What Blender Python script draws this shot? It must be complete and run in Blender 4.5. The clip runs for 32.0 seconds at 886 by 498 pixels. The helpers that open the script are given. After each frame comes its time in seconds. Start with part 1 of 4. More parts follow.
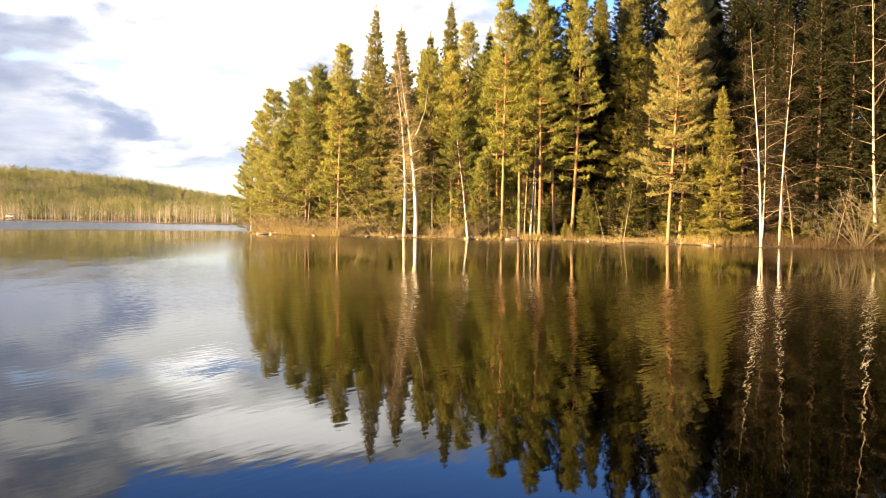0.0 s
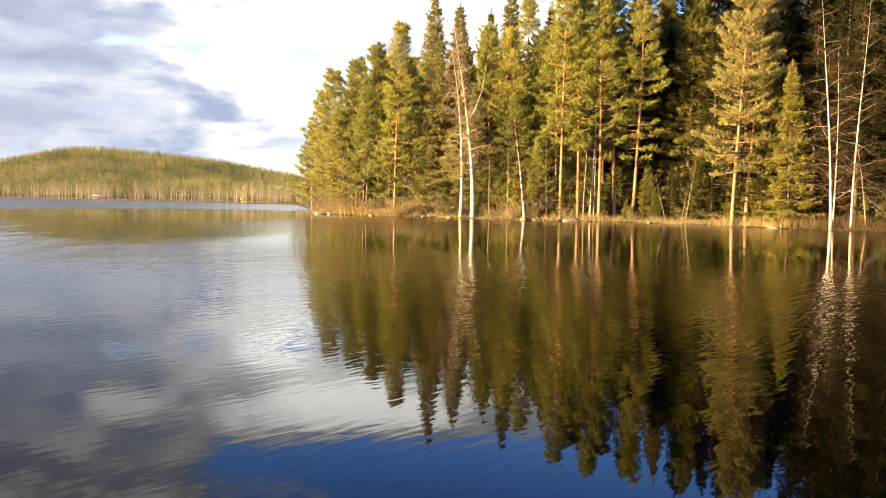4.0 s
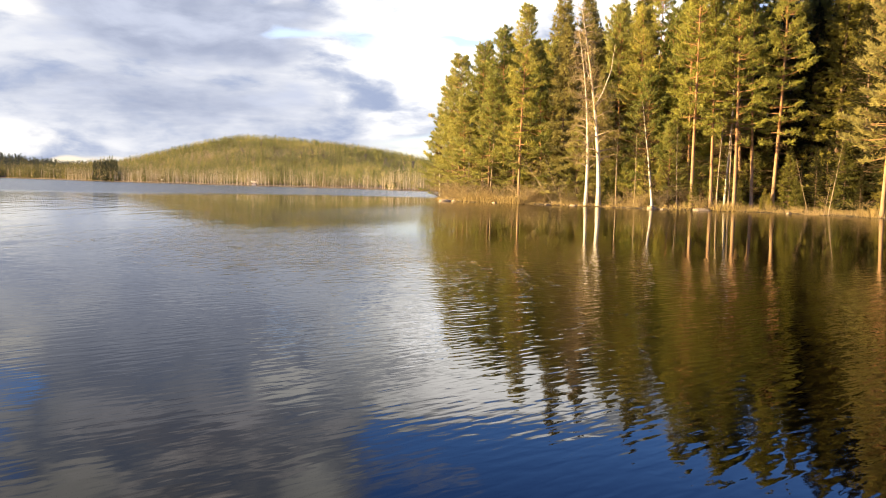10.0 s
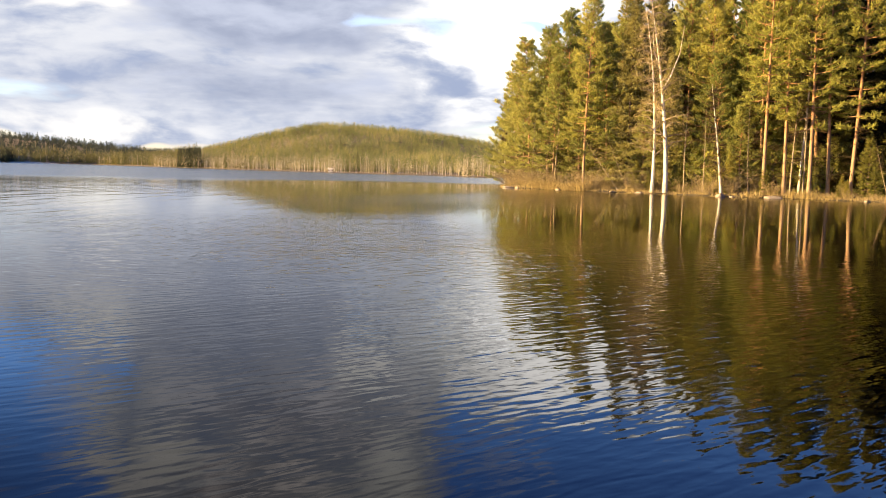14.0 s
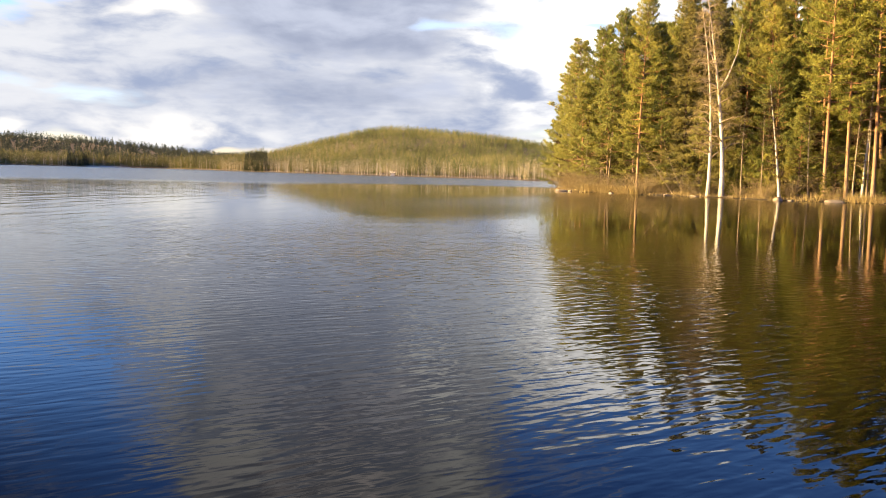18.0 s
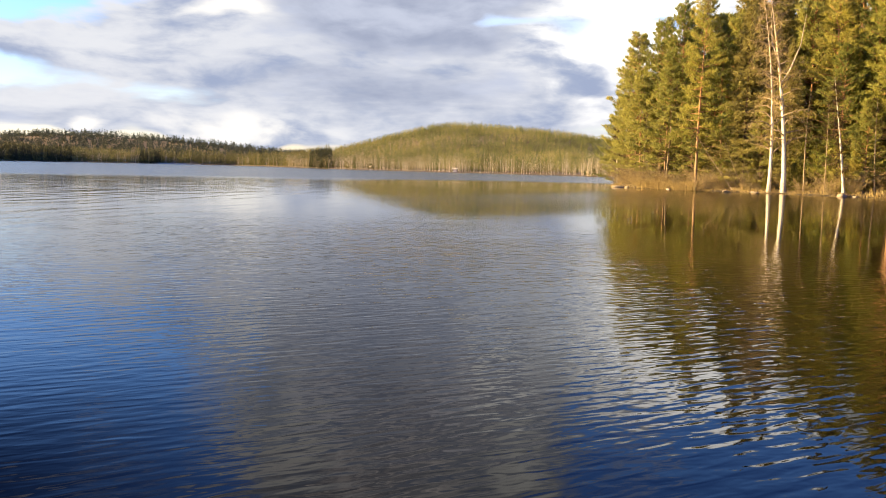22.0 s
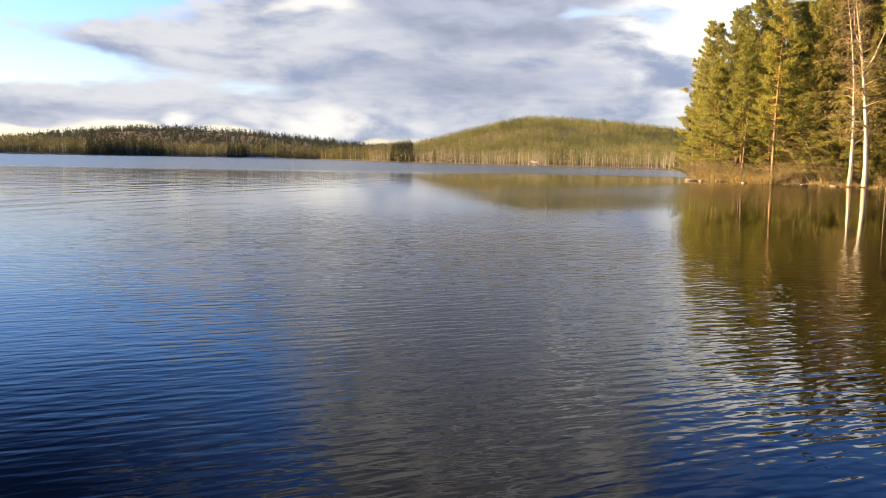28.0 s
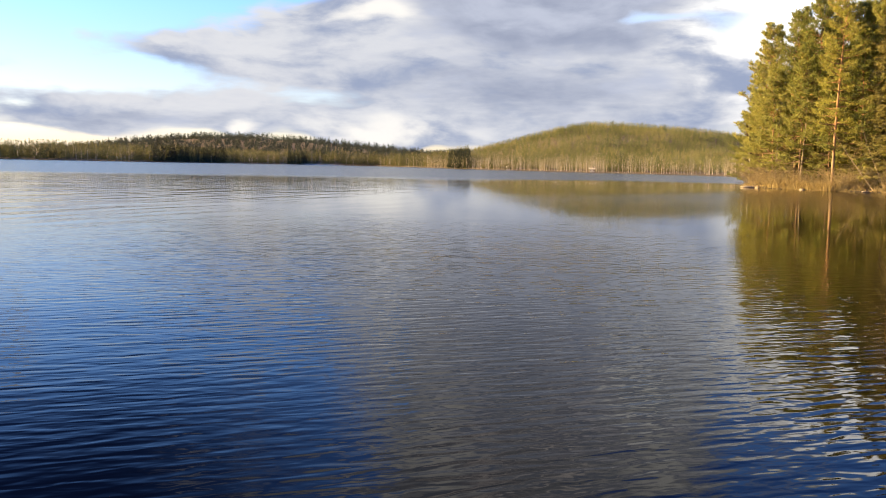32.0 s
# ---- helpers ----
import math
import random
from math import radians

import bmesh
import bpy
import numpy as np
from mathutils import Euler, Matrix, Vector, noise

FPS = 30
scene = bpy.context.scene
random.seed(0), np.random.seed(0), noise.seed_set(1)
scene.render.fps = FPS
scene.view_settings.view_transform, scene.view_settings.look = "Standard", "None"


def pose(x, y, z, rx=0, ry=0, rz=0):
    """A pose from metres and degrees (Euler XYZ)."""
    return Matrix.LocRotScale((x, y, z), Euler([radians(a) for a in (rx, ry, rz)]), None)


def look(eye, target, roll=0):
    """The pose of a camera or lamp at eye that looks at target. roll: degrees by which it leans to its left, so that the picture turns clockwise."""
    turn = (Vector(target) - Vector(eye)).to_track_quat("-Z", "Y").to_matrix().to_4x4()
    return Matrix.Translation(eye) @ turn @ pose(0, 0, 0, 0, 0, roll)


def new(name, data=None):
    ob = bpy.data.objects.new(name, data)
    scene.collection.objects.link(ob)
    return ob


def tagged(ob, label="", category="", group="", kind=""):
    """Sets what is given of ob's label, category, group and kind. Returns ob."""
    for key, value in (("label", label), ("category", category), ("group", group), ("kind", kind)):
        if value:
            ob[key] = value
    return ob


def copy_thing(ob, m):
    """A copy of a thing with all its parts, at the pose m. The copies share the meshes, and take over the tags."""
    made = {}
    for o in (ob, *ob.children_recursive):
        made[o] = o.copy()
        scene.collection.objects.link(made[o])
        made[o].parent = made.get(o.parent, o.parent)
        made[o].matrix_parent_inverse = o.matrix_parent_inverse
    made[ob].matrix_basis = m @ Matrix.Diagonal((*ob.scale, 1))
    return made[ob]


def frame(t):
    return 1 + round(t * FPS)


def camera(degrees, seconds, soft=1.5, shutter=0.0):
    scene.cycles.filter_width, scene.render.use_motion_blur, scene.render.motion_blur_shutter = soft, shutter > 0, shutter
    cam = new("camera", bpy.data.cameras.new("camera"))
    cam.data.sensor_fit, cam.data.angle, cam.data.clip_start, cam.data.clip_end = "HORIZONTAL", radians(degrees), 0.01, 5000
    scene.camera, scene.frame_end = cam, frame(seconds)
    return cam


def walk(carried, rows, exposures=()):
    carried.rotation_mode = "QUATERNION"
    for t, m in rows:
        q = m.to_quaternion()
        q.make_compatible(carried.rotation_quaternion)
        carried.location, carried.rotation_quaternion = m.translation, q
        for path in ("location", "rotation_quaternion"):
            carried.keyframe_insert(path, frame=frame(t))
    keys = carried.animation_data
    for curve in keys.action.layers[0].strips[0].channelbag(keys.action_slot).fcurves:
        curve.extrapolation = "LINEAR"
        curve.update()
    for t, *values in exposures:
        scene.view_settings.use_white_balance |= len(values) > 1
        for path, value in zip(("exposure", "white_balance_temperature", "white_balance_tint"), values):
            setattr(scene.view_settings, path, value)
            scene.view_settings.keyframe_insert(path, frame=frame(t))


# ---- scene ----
cam = camera(53.35, 32.0, 1.05)
EYE = 1.3
# seconds, x, y, yaw, pitch, roll
ROWS = [
    (0, 0.011, -0.059, 0.03, -1.62, -0.92),
    (0.5, 0.246, 0.073, 0.81, -1.75, -0.71),
    (1, 0.475, 0.211, 1.44, -1.91, -0.60),
    (1.5, 0.707, 0.362, 1.94, -1.93, -0.50),
    (2, 0.950, 0.525, 2.47, -1.95, -0.38),
    (2.5, 1.183, 0.707, 3.16, -2.09, -0.52),
    (4.5, 2.118, 1.458, 5.88, -3.25, -1.52),
    (5, 2.343, 1.665, 6.89, -3.45, -1.90),
    (5.5, 2.555, 1.873, 8.13, -3.53, -1.73),
    (6, 2.752, 2.064, 9.23, -3.61, -1.73),
    (6.5, 2.946, 2.245, 10.02, -3.84, -1.97),
    (7, 3.151, 2.433, 10.52, -3.79, -1.90),
    (7.5, 3.358, 2.621, 11.20, -3.67, -1.95),
    (8, 3.554, 2.795, 12.28, -3.93, -1.78),
    (8.5, 3.723, 2.952, 13.48, -4.24, -1.73),
    (9, 3.895, 3.111, 13.98, -4.36, -1.60),
    (9.5, 4.074, 3.287, 14.45, -4.14, -1.30),
    (10, 4.237, 3.478, 14.97, -3.98, -1.48),
    (10.5, 4.391, 3.682, 15.44, -4.14, -1.57),
    (11, 4.529, 3.891, 16.17, -4.50, -1.72),
    (11.5, 4.675, 4.090, 16.92, -4.79, -1.60),
    (12, 4.832, 4.268, 17.50, -4.80, -1.54),
    (12.5, 4.992, 4.430, 17.97, -4.75, -1.55),
    (13, 5.132, 4.576, 18.61, -4.60, -1.62),
    (13.5, 5.259, 4.705, 19.33, -4.72, -1.66),
    (14, 5.390, 4.816, 20.06, -4.96, -1.53),
    (14.5, 5.534, 4.918, 20.53, -5.15, -1.47),
    (16.5, 6.007, 5.429, 22.51, -5.35, -1.34),
    (17, 6.134, 5.538, 23.02, -5.26, -1.11),
    (17.5, 6.243, 5.649, 23.63, -4.97, -1.01),
    (18, 6.345, 5.755, 24.24, -4.84, -1.51),
    (18.5, 6.437, 5.855, 24.71, -4.94, -1.84),
    (19, 6.532, 5.951, 25.28, -5.12, -1.80),
    (19.5, 6.626, 6.042, 25.76, -5.25, -1.72),
    (20, 6.714, 6.129, 26.27, -5.32, -1.61),
    (20.5, 6.805, 6.217, 26.76, -5.39, -1.82),
    (21, 6.904, 6.311, 27.24, -5.44, -1.77),
    (21.5, 6.989, 6.399, 27.84, -5.24, -1.52),
    (22, 7.090, 6.476, 28.43, -5.18, -1.39),
    (22.5, 7.186, 6.536, 28.83, -5.34, -1.39),
    (23, 7.269, 6.577, 29.26, -5.54, -1.43),
    (23.5, 7.351, 6.606, 29.71, -5.79, -1.65),
    (24, 7.439, 6.629, 30.23, -6.14, -1.56),
    (24.5, 7.545, 6.660, 30.66, -6.29, -1.50),
    (25, 7.631, 6.705, 31.11, -6.21, -1.36),
    (25.5, 7.713, 6.767, 31.57, -6.08, -1.28),
    (27.5, 8.034, 7.146, 33.36, -6.02, -1.52),
    (28, 8.101, 7.244, 33.74, -5.71, -1.32),
    (28.5, 8.179, 7.362, 34.31, -5.46, -1.18),
    (29, 8.247, 7.494, 34.98, -5.30, -1.05),
    (29.5, 8.294, 7.638, 35.45, -5.27, -1.16),
    (30, 8.314, 7.791, 35.72, -5.34, -1.02),
    (30.5, 8.334, 7.953, 36.03, -5.40, -1.17),
    (31, 8.356, 8.123, 36.43, -5.34, -1.40),
    (31.5, 8.396, 8.296, 36.99, -5.29, -1.48),
    (32, 8.462, 8.472, 37.56, -5.37, -1.26),
]
walk(cam, [(t, pose(x, y, EYE, 90 + pitch, roll, yaw)) for t, x, y, yaw, pitch, roll in ROWS], [(0.0, 2.44), (5.0, 2.38), (12.0, 2.26), (20.0, 2.19), (32.0, 2.04)])

# ---- world, sun, exposure ----
SUN_AZ, SUN_EL = 239.0, 15.0      # degrees clockwise from +y, degrees up
sun = new("sun", bpy.data.lights.new("sun", "SUN"))
sun.data.energy, sun.data.angle, sun.data.color = 5.3, radians(0.6), (1.0, 0.67, 0.28)
_s = Vector((math.sin(radians(SUN_AZ)) * math.cos(radians(SUN_EL)), math.cos(radians(SUN_AZ)) * math.cos(radians(SUN_EL)), math.sin(radians(SUN_EL))))
sun.matrix_world = look(_s * 300, (0, 0, 0))


class Nodes:
    """Short hand for building node trees."""

    def __init__(self, tree):
        self.tree = tree
        tree.nodes.clear()

    def add(self, kind, inputs=None, **props):
        n = self.tree.nodes.new(kind)
        for k, v in props.items():
            setattr(n, k, v)
        for k, v in (inputs or {}).items():
            if isinstance(v, bpy.types.NodeSocket):
                self.tree.links.new(v, n.inputs[k])
            else:
                n.inputs[k].default_value = v
        return n

    def math(self, op, a, b=0.0, c=0.0, clamp=False):
        return self.add("ShaderNodeMath", {0: a, 1: b, 2: c}, operation=op, use_clamp=clamp).outputs[0]

    def smooth(self, x, lo, hi, to_lo=0.0, to_hi=1.0):
        return self.add("ShaderNodeMapRange", {0: x, 1: lo, 2: hi, 3: to_lo, 4: to_hi}, interpolation_type="SMOOTHSTEP").outputs[0]

    def mix(self, f, a, b, blend="MIX"):
        n = self.add("ShaderNodeMix", data_type="RGBA", blend_type=blend)
        for i, v in ((0, f), (6, a), (7, b)):
            if isinstance(v, bpy.types.NodeSocket):
                self.tree.links.new(v, n.inputs[i])
            else:
                n.inputs[i].default_value = v if i == 0 else (*v, 1.0)
        return n.outputs[2]

    def noise(self, vec, scale, detail=3.0, rough=0.5, distortion=0.0):
        return self.add("ShaderNodeTexNoise", {"Vector": vec, "Scale": scale, "Detail": detail, "Roughness": rough, "Distortion": distortion}).outputs["Fac"]


world = bpy.data.worlds.new("world")
scene.world = world
world.use_nodes = True
N = Nodes(world.node_tree)
sky = N.add("ShaderNodeTexSky", sky_type="NISHITA", sun_disc=False, sun_elevation=radians(SUN_EL), sun_rotation=radians(SUN_AZ), air_density=1.0, dust_density=0.3, ozone_density=1.6)
way = N.add("ShaderNodeTexCoord").outputs["Generated"]
sep = N.add("ShaderNodeSeparateXYZ", {0: way})
dx, dy, dz = sep.outputs
az = N.math("MULTIPLY", N.math("ARCTAN2", N.math("MULTIPLY", dx, -1.0), dy), 57.2958)   # degrees to the left of +y
el = N.math("MULTIPLY", N.math("ARCSINE", dz), 57.2958)
# cloud grain: noise on a high flat layer, so that the clouds flatten towards the horizon
deck = N.math("DIVIDE", 1.0, N.math("ADD", N.math("MAXIMUM", dz, 0.0), 0.10))
flat = N.add("ShaderNodeCombineXYZ", {0: N.math("MULTIPLY", dx, deck), 1: N.math("MULTIPLY", dy, deck), 2: 0.0}).outputs[0]
grain = N.noise(flat, 1.3, 6.0, 0.54)
wisp = N.noise(flat, 4.2, 5.0, 0.55)
skew = N.add("ShaderNodeCombineXYZ", {0: N.math("MULTIPLY", az, 0.075), 1: N.math("MULTIPLY", el, 0.17), 2: 2.0}).outputs[0]
bulge = N.noise(skew, 1.5, 3.0, 0.5)
curl = N.noise(skew, 1.0, 2.5, 0.5)
az_w = N.math("MULTIPLY_ADD", N.math("SUBTRACT", curl, 0.5), 8.0, az)
el_w = N.math("MULTIPLY_ADD", N.math("SUBTRACT", bulge, 0.5), 4.0, el)


def cloud(a, e, ra, re):
    """A soft cloud body round azimuth a and elevation e."""
    u = N.math("DIVIDE", N.math("SUBTRACT", az_w, a), ra)
    v = N.math("DIVIDE", N.math("SUBTRACT", el_w, e), re)
    d = N.math("ADD", N.math("MULTIPLY", u, u), N.math("MULTIPLY", v, v))
    return N.math("POWER", 2.0, N.math("MULTIPLY", d, -1.4))


def joined(bodies):
    total = bodies[0]
    for b in bodies[1:]:
        total = N.math("ADD", total, b)
    return total


# az, el, half width, half height of each cloud body
PALE = [(33, 6.0, 14, 3.6), (31, 13.0, 10.5, 4.2), (31.5, 19.0, 10.5, 5.0), (40, 28, 14, 5), (50, 6.3, 8, 1.2), (41, 2.3, 7, 0.9), (50.5, 2.1, 1.2, 0.5), (59, 3.0, 10, 1.0), (14, 8.0, 8, 5.0), (8, 13.0, 8.5, 1.8),
        (0, 8, 7, 4.5), (25, 6.5, 6, 3.5), (44, 9.2, 4, 1.5), (64, 10.4, 2.5, 0.6), (80, 6, 10, 2), (-20, 13, 9, 3), (110, 10, 16, 2)]
GREY = [(33, 9.0, 6, 1.7), (29, 9.6, 8, 1.3), (24.5, 11.0, 4, 0.9), (25, 8.0, 3, 0.8), (32, 4.9, 12, 1.7), (35, 11.0, 5, 1.6), (30, 15.5, 10, 3.6), (36, 23, 9, 4), (57, 2.7, 8, 0.6), (62, 23, 8, 3.5), (64, 10.4, 3, 0.7), (-20, 13, 9, 3)]
WHITE = [(15, 9.0, 8, 5.5), (8, 13.2, 7, 1.6), (1, 8, 5, 4), (41, 2.3, 6, 0.7), (50.5, 2.1, 1.1, 0.45), (42, 9.6, 4, 0.9), (37, 17.8, 4, 1.5), (25.5, 12.2, 3, 0.8), (24, 19, 3, 1.2)]
GLARE = [(11, 13.0, 8, 1.6), (14.5, 9.8, 2.8, 1.3), (1, 8, 5, 4)]
GAPS = [(19, 9.0, 2.0, 0.9), (23.5, 9.4, 2.6, 0.6), (13, 9.8, 6, 0.6)]
pale, grey, white, gaps = (joined([cloud(*b) for b in bodies]) for bodies in (PALE, GREY, WHITE, GAPS))
soft_az = N.math("MULTIPLY_ADD", N.math("SUBTRACT", curl, 0.5), 4.0, az)
soft_el = N.math("MULTIPLY_ADD", N.math("SUBTRACT", bulge, 0.5), 2.0, el)
fleck = N.noise(N.add("ShaderNodeCombineXYZ", {0: N.math("MULTIPLY", soft_az, 0.17), 1: N.math("MULTIPLY", soft_el, 0.46), 2: 5.0}).outputs[0], 1.0, 7.0, 0.55)
rag = N.math("ADD", N.math("MULTIPLY", N.math("SUBTRACT", grain, 0.5), 0.7), N.math("MULTIPLY", N.math("SUBTRACT", fleck, 0.5), 1.2))
thick = N.math("ADD", rag, pale)
body = N.smooth(thick, 0.18, 0.58)
rim = N.math("MULTIPLY", N.smooth(thick, 0.95, 0.45), N.smooth(el, 1.0, 3.0))
shade = N.smooth(N.math("SUBTRACT", N.math("ADD", N.math("MULTIPLY_ADD", N.math("SUBTRACT", wisp, 0.5), 0.9, N.math("MULTIPLY", N.math("SUBTRACT", fleck, 0.5), N.smooth(el, 3.0, 8.0, 1.3, 2.9))), grey), N.math("MULTIPLY", white, 0.5)), 0.15, 1.20)
shade = N.math("MULTIPLY", shade, N.math("MULTIPLY_ADD", rim, -0.6, 1.0))
deep = N.mix(N.smooth(el, 3.0, 13.0), (0.125, 0.116, 0.143), (0.096, 0.144, 0.250))
deep = N.mix(N.smooth(el, 13.0, 34.0), deep, (0.030, 0.076, 0.240))
deep = N.mix(N.math("MULTIPLY", N.smooth(az, 36.0, 60.0), N.smooth(el, 9.0, 20.0)), deep, (0.007, 0.014, 0.038))
blue = N.mix(1.0, sky.outputs[0], deep, "MULTIPLY")
bright = N.mix(N.smooth(fleck, 0.30, 0.62), (0.200, 0.235, 0.330), (0.45, 0.455, 0.478))
bright = N.mix(N.smooth(N.math("MULTIPLY_ADD", N.math("SUBTRACT", fleck, 0.5), 1.8, white), 0.25, 1.0), bright, N.mix(N.smooth(az, 20.0, 34.0), (0.78, 0.76, 0.72), (0.60, 0.58, 0.55)))
glare = joined([cloud(*b) for b in GLARE])
bright = N.mix(N.smooth(N.math("MULTIPLY_ADD", N.math("SUBTRACT", fleck, 0.5), 0.9, glare), 0.30, 0.90), bright, (1.65, 1.59, 1.52))
dim = N.mix(N.smooth(fleck, 0.35, 0.7), (0.200, 0.223, 0.295), (0.325, 0.348, 0.420))
high = N.mix(N.smooth(N.math("MULTIPLY_ADD", white, 0.28, fleck), 0.43, 0.66), (0.205, 0.195, 0.230), (0.85, 0.765, 0.735))
dim = N.mix(N.smooth(el, 11.0, 20.0), dim, high)
tone = N.mix(shade, bright, dim)
tone = N.mix(N.smooth(N.math("MULTIPLY_ADD", N.math("SUBTRACT", fleck, 0.5), 1.6, gaps), 0.45, 1.15), tone, (0.40, 0.51, 0.70))
both = N.mix(body, blue, tone)
N.add("ShaderNodeOutputWorld", {0: N.add("ShaderNodeBackground", {0: both, 1: 0.42}).outputs[0]})

# ---- materials ----


def material(name, rough=0.8):
    m = bpy.data.materials.new(name)
    m.use_nodes = True
    n = Nodes(m.node_tree)
    b = n.add("ShaderNodeBsdfPrincipled", {"Roughness": rough})
    n.add("ShaderNodeOutputMaterial", {0: b.outputs[0]})
    return m, n, b


def spread(n, colours, fac):
    ramp = n.add("ShaderNodeValToRGB", {0: fac})
    e = ramp.color_ramp.elements
    while len(e) < len(colours):
        e.new(0.5)
    for i, c in enumerate(colours):
        e[i].position, e[i].color = i / (len(colours) - 1), (*c, 1)
    return ramp.outputs[0]


def leaf_material(name, colours, tint=0.5):
    """Needles: one tone for each tree, a little scatter between sprays, some light let through."""
    m, n, b = material(name, 0.75)
    info = n.add("ShaderNodeObjectInfo").outputs["Random"]
    isle = n.add("ShaderNodeNewGeometry").outputs["Random Per Island"]
    place = n.add("ShaderNodeTexCoord").outputs["Object"]
    patch = n.noise(place, 0.9, 2.0)
    f = n.math("ADD", n.math("MULTIPLY", info, tint), n.math("ADD", n.math("MULTIPLY", isle, 0.30), n.math("MULTIPLY", n.math("SUBTRACT", patch, 0.3), 0.6)))
    col = spread(n, colours, f)
    n.tree.links.new(col, b.inputs["Base Color"])
    b.inputs["Specular IOR Level"].default_value = 0.25
    tr = n.add("ShaderNodeBsdfTranslucent", {0: col})
    mixed = n.add("ShaderNodeMixShader", {0: 0.34, 1: b.outputs[0], 2: tr.outputs[0]})
    out = [x for x in n.tree.nodes if x.type == "OUTPUT_MATERIAL"][0]
    n.tree.links.new(mixed.outputs[0], out.inputs[0])
    return m


def bark_material(name, low, high, change=(0.0, 1.0), speck=None):
    """Bark that turns from one colour to another up the trunk, with furrows."""
    m, n, b = material(name, 0.85)
    place = n.add("ShaderNodeTexCoord").outputs["Object"]
    z = n.add("ShaderNodeSeparateXYZ", {0: place}).outputs[2]
    st = n.add("ShaderNodeMapping", {0: place, 3: (1, 1, 0.25)}).outputs[0]
    grain = n.noise(st, 9.0, 5.0, 0.65)
    up = n.smooth(n.math("ADD", z, n.math("MULTIPLY", grain, 1.5)), *change)
    col = n.mix(up, low, high)
    col = n.mix(n.smooth(grain, 0.3, 0.75), col, tuple(c * 0.55 for c in low), "MIX") if speck is None else col
    if speck is not None:
        flat = n.add("ShaderNodeMapping", {0: place, 3: (1.2, 1.2, 4.5)}).outputs[0]
        marks = n.smooth(n.noise(flat, 2.2, 4.0, 0.65), 0.60, 0.68)
        foot = n.smooth(z, 0.2, 1.6, 0.55, 0.0)
        col = n.mix(n.math("MAXIMUM", marks, n.math("MULTIPLY", foot, n.smooth(grain, 0.4, 0.6))), col, speck)
    n.tree.links.new(col, b.inputs["Base Color"])
    bump = n.add("ShaderNodeBump", {"Height": grain, "Strength": 0.5, "Distance": 0.03})
    n.tree.links.new(bump.outputs[0], b.inputs["Normal"])
    return m


PINE_LEAF = leaf_material("pine_needles", [(0.098, 0.115, 0.025), (0.208, 0.218, 0.045), (0.32, 0.312, 0.070), (0.44, 0.395, 0.105)])
YOUNG_LEAF = leaf_material("young_pine_needles", [(0.090, 0.110, 0.028), (0.190, 0.208, 0.052), (0.30, 0.30, 0.082), (0.42, 0.39, 0.12)])
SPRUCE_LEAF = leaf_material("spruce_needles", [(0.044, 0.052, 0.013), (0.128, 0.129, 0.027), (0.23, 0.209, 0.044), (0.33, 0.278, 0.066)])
# spruce needles near black, with the shade of the right-hand wood in their colour
SHADE_LEAF = leaf_material("shade_spruce_needles", [(0.006, 0.009, 0.003), (0.012, 0.016, 0.004), (0.028, 0.030, 0.006), (0.060, 0.054, 0.012)])
TAN_LEAF = leaf_material("dry_tan_twigs", [(0.155, 0.148, 0.044), (0.275, 0.252, 0.084), (0.40, 0.350, 0.135)])
TWIG = leaf_material("bare_twigs", [(0.20, 0.152, 0.078), (0.33, 0.26, 0.14), (0.47, 0.38, 0.21)])
WILLOW_TWIG = leaf_material("grey_willow_twigs", [(0.12, 0.100, 0.062), (0.21, 0.175, 0.11), (0.31, 0.265, 0.17)])
# dry brown twigs, darkened further for the shade of the right-hand wood
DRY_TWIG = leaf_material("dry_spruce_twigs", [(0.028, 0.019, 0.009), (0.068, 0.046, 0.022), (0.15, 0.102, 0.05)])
PINE_BARK = bark_material("pine_bark", (0.30, 0.205, 0.125), (0.42, 0.205, 0.080), (1.5, 8.0))
SPRUCE_BARK = bark_material("spruce_bark", (0.13, 0.088, 0.060), (0.17, 0.11, 0.075))
LIMB_BARK = bark_material("birch_limb_bark", (0.27, 0.205, 0.140), (0.36, 0.285, 0.20))
BIRCH_BARK = bark_material("birch_bark", (0.58, 0.54, 0.47), (0.46, 0.385, 0.29), (6.0, 14.0), (0.07, 0.055, 0.045))

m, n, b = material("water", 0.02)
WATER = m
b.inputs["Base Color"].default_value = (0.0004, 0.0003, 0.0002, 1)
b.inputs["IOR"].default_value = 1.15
place = n.add("ShaderNodeNewGeometry").outputs["Position"]
faced = n.add("ShaderNodeMapping", {0: place, 2: (0, 0, radians(-58))}).outputs[0]
turned = n.add("ShaderNodeMapping", {0: faced, 3: (0.34, 1.0, 1.0)}).outputs[0]
px, py, pz = n.add("ShaderNodeSeparateXYZ", {0: place}).outputs
reach = n.add("ShaderNodeVectorMath", {0: place}, operation="LENGTH").outputs["Value"]
gusts = n.noise(n.add("ShaderNodeMapping", {0: place, 2: (0, 0, radians(-25)), 3: (0.6, 1.0, 1.0)}).outputs[0], 0.035, 4.0, 0.55)
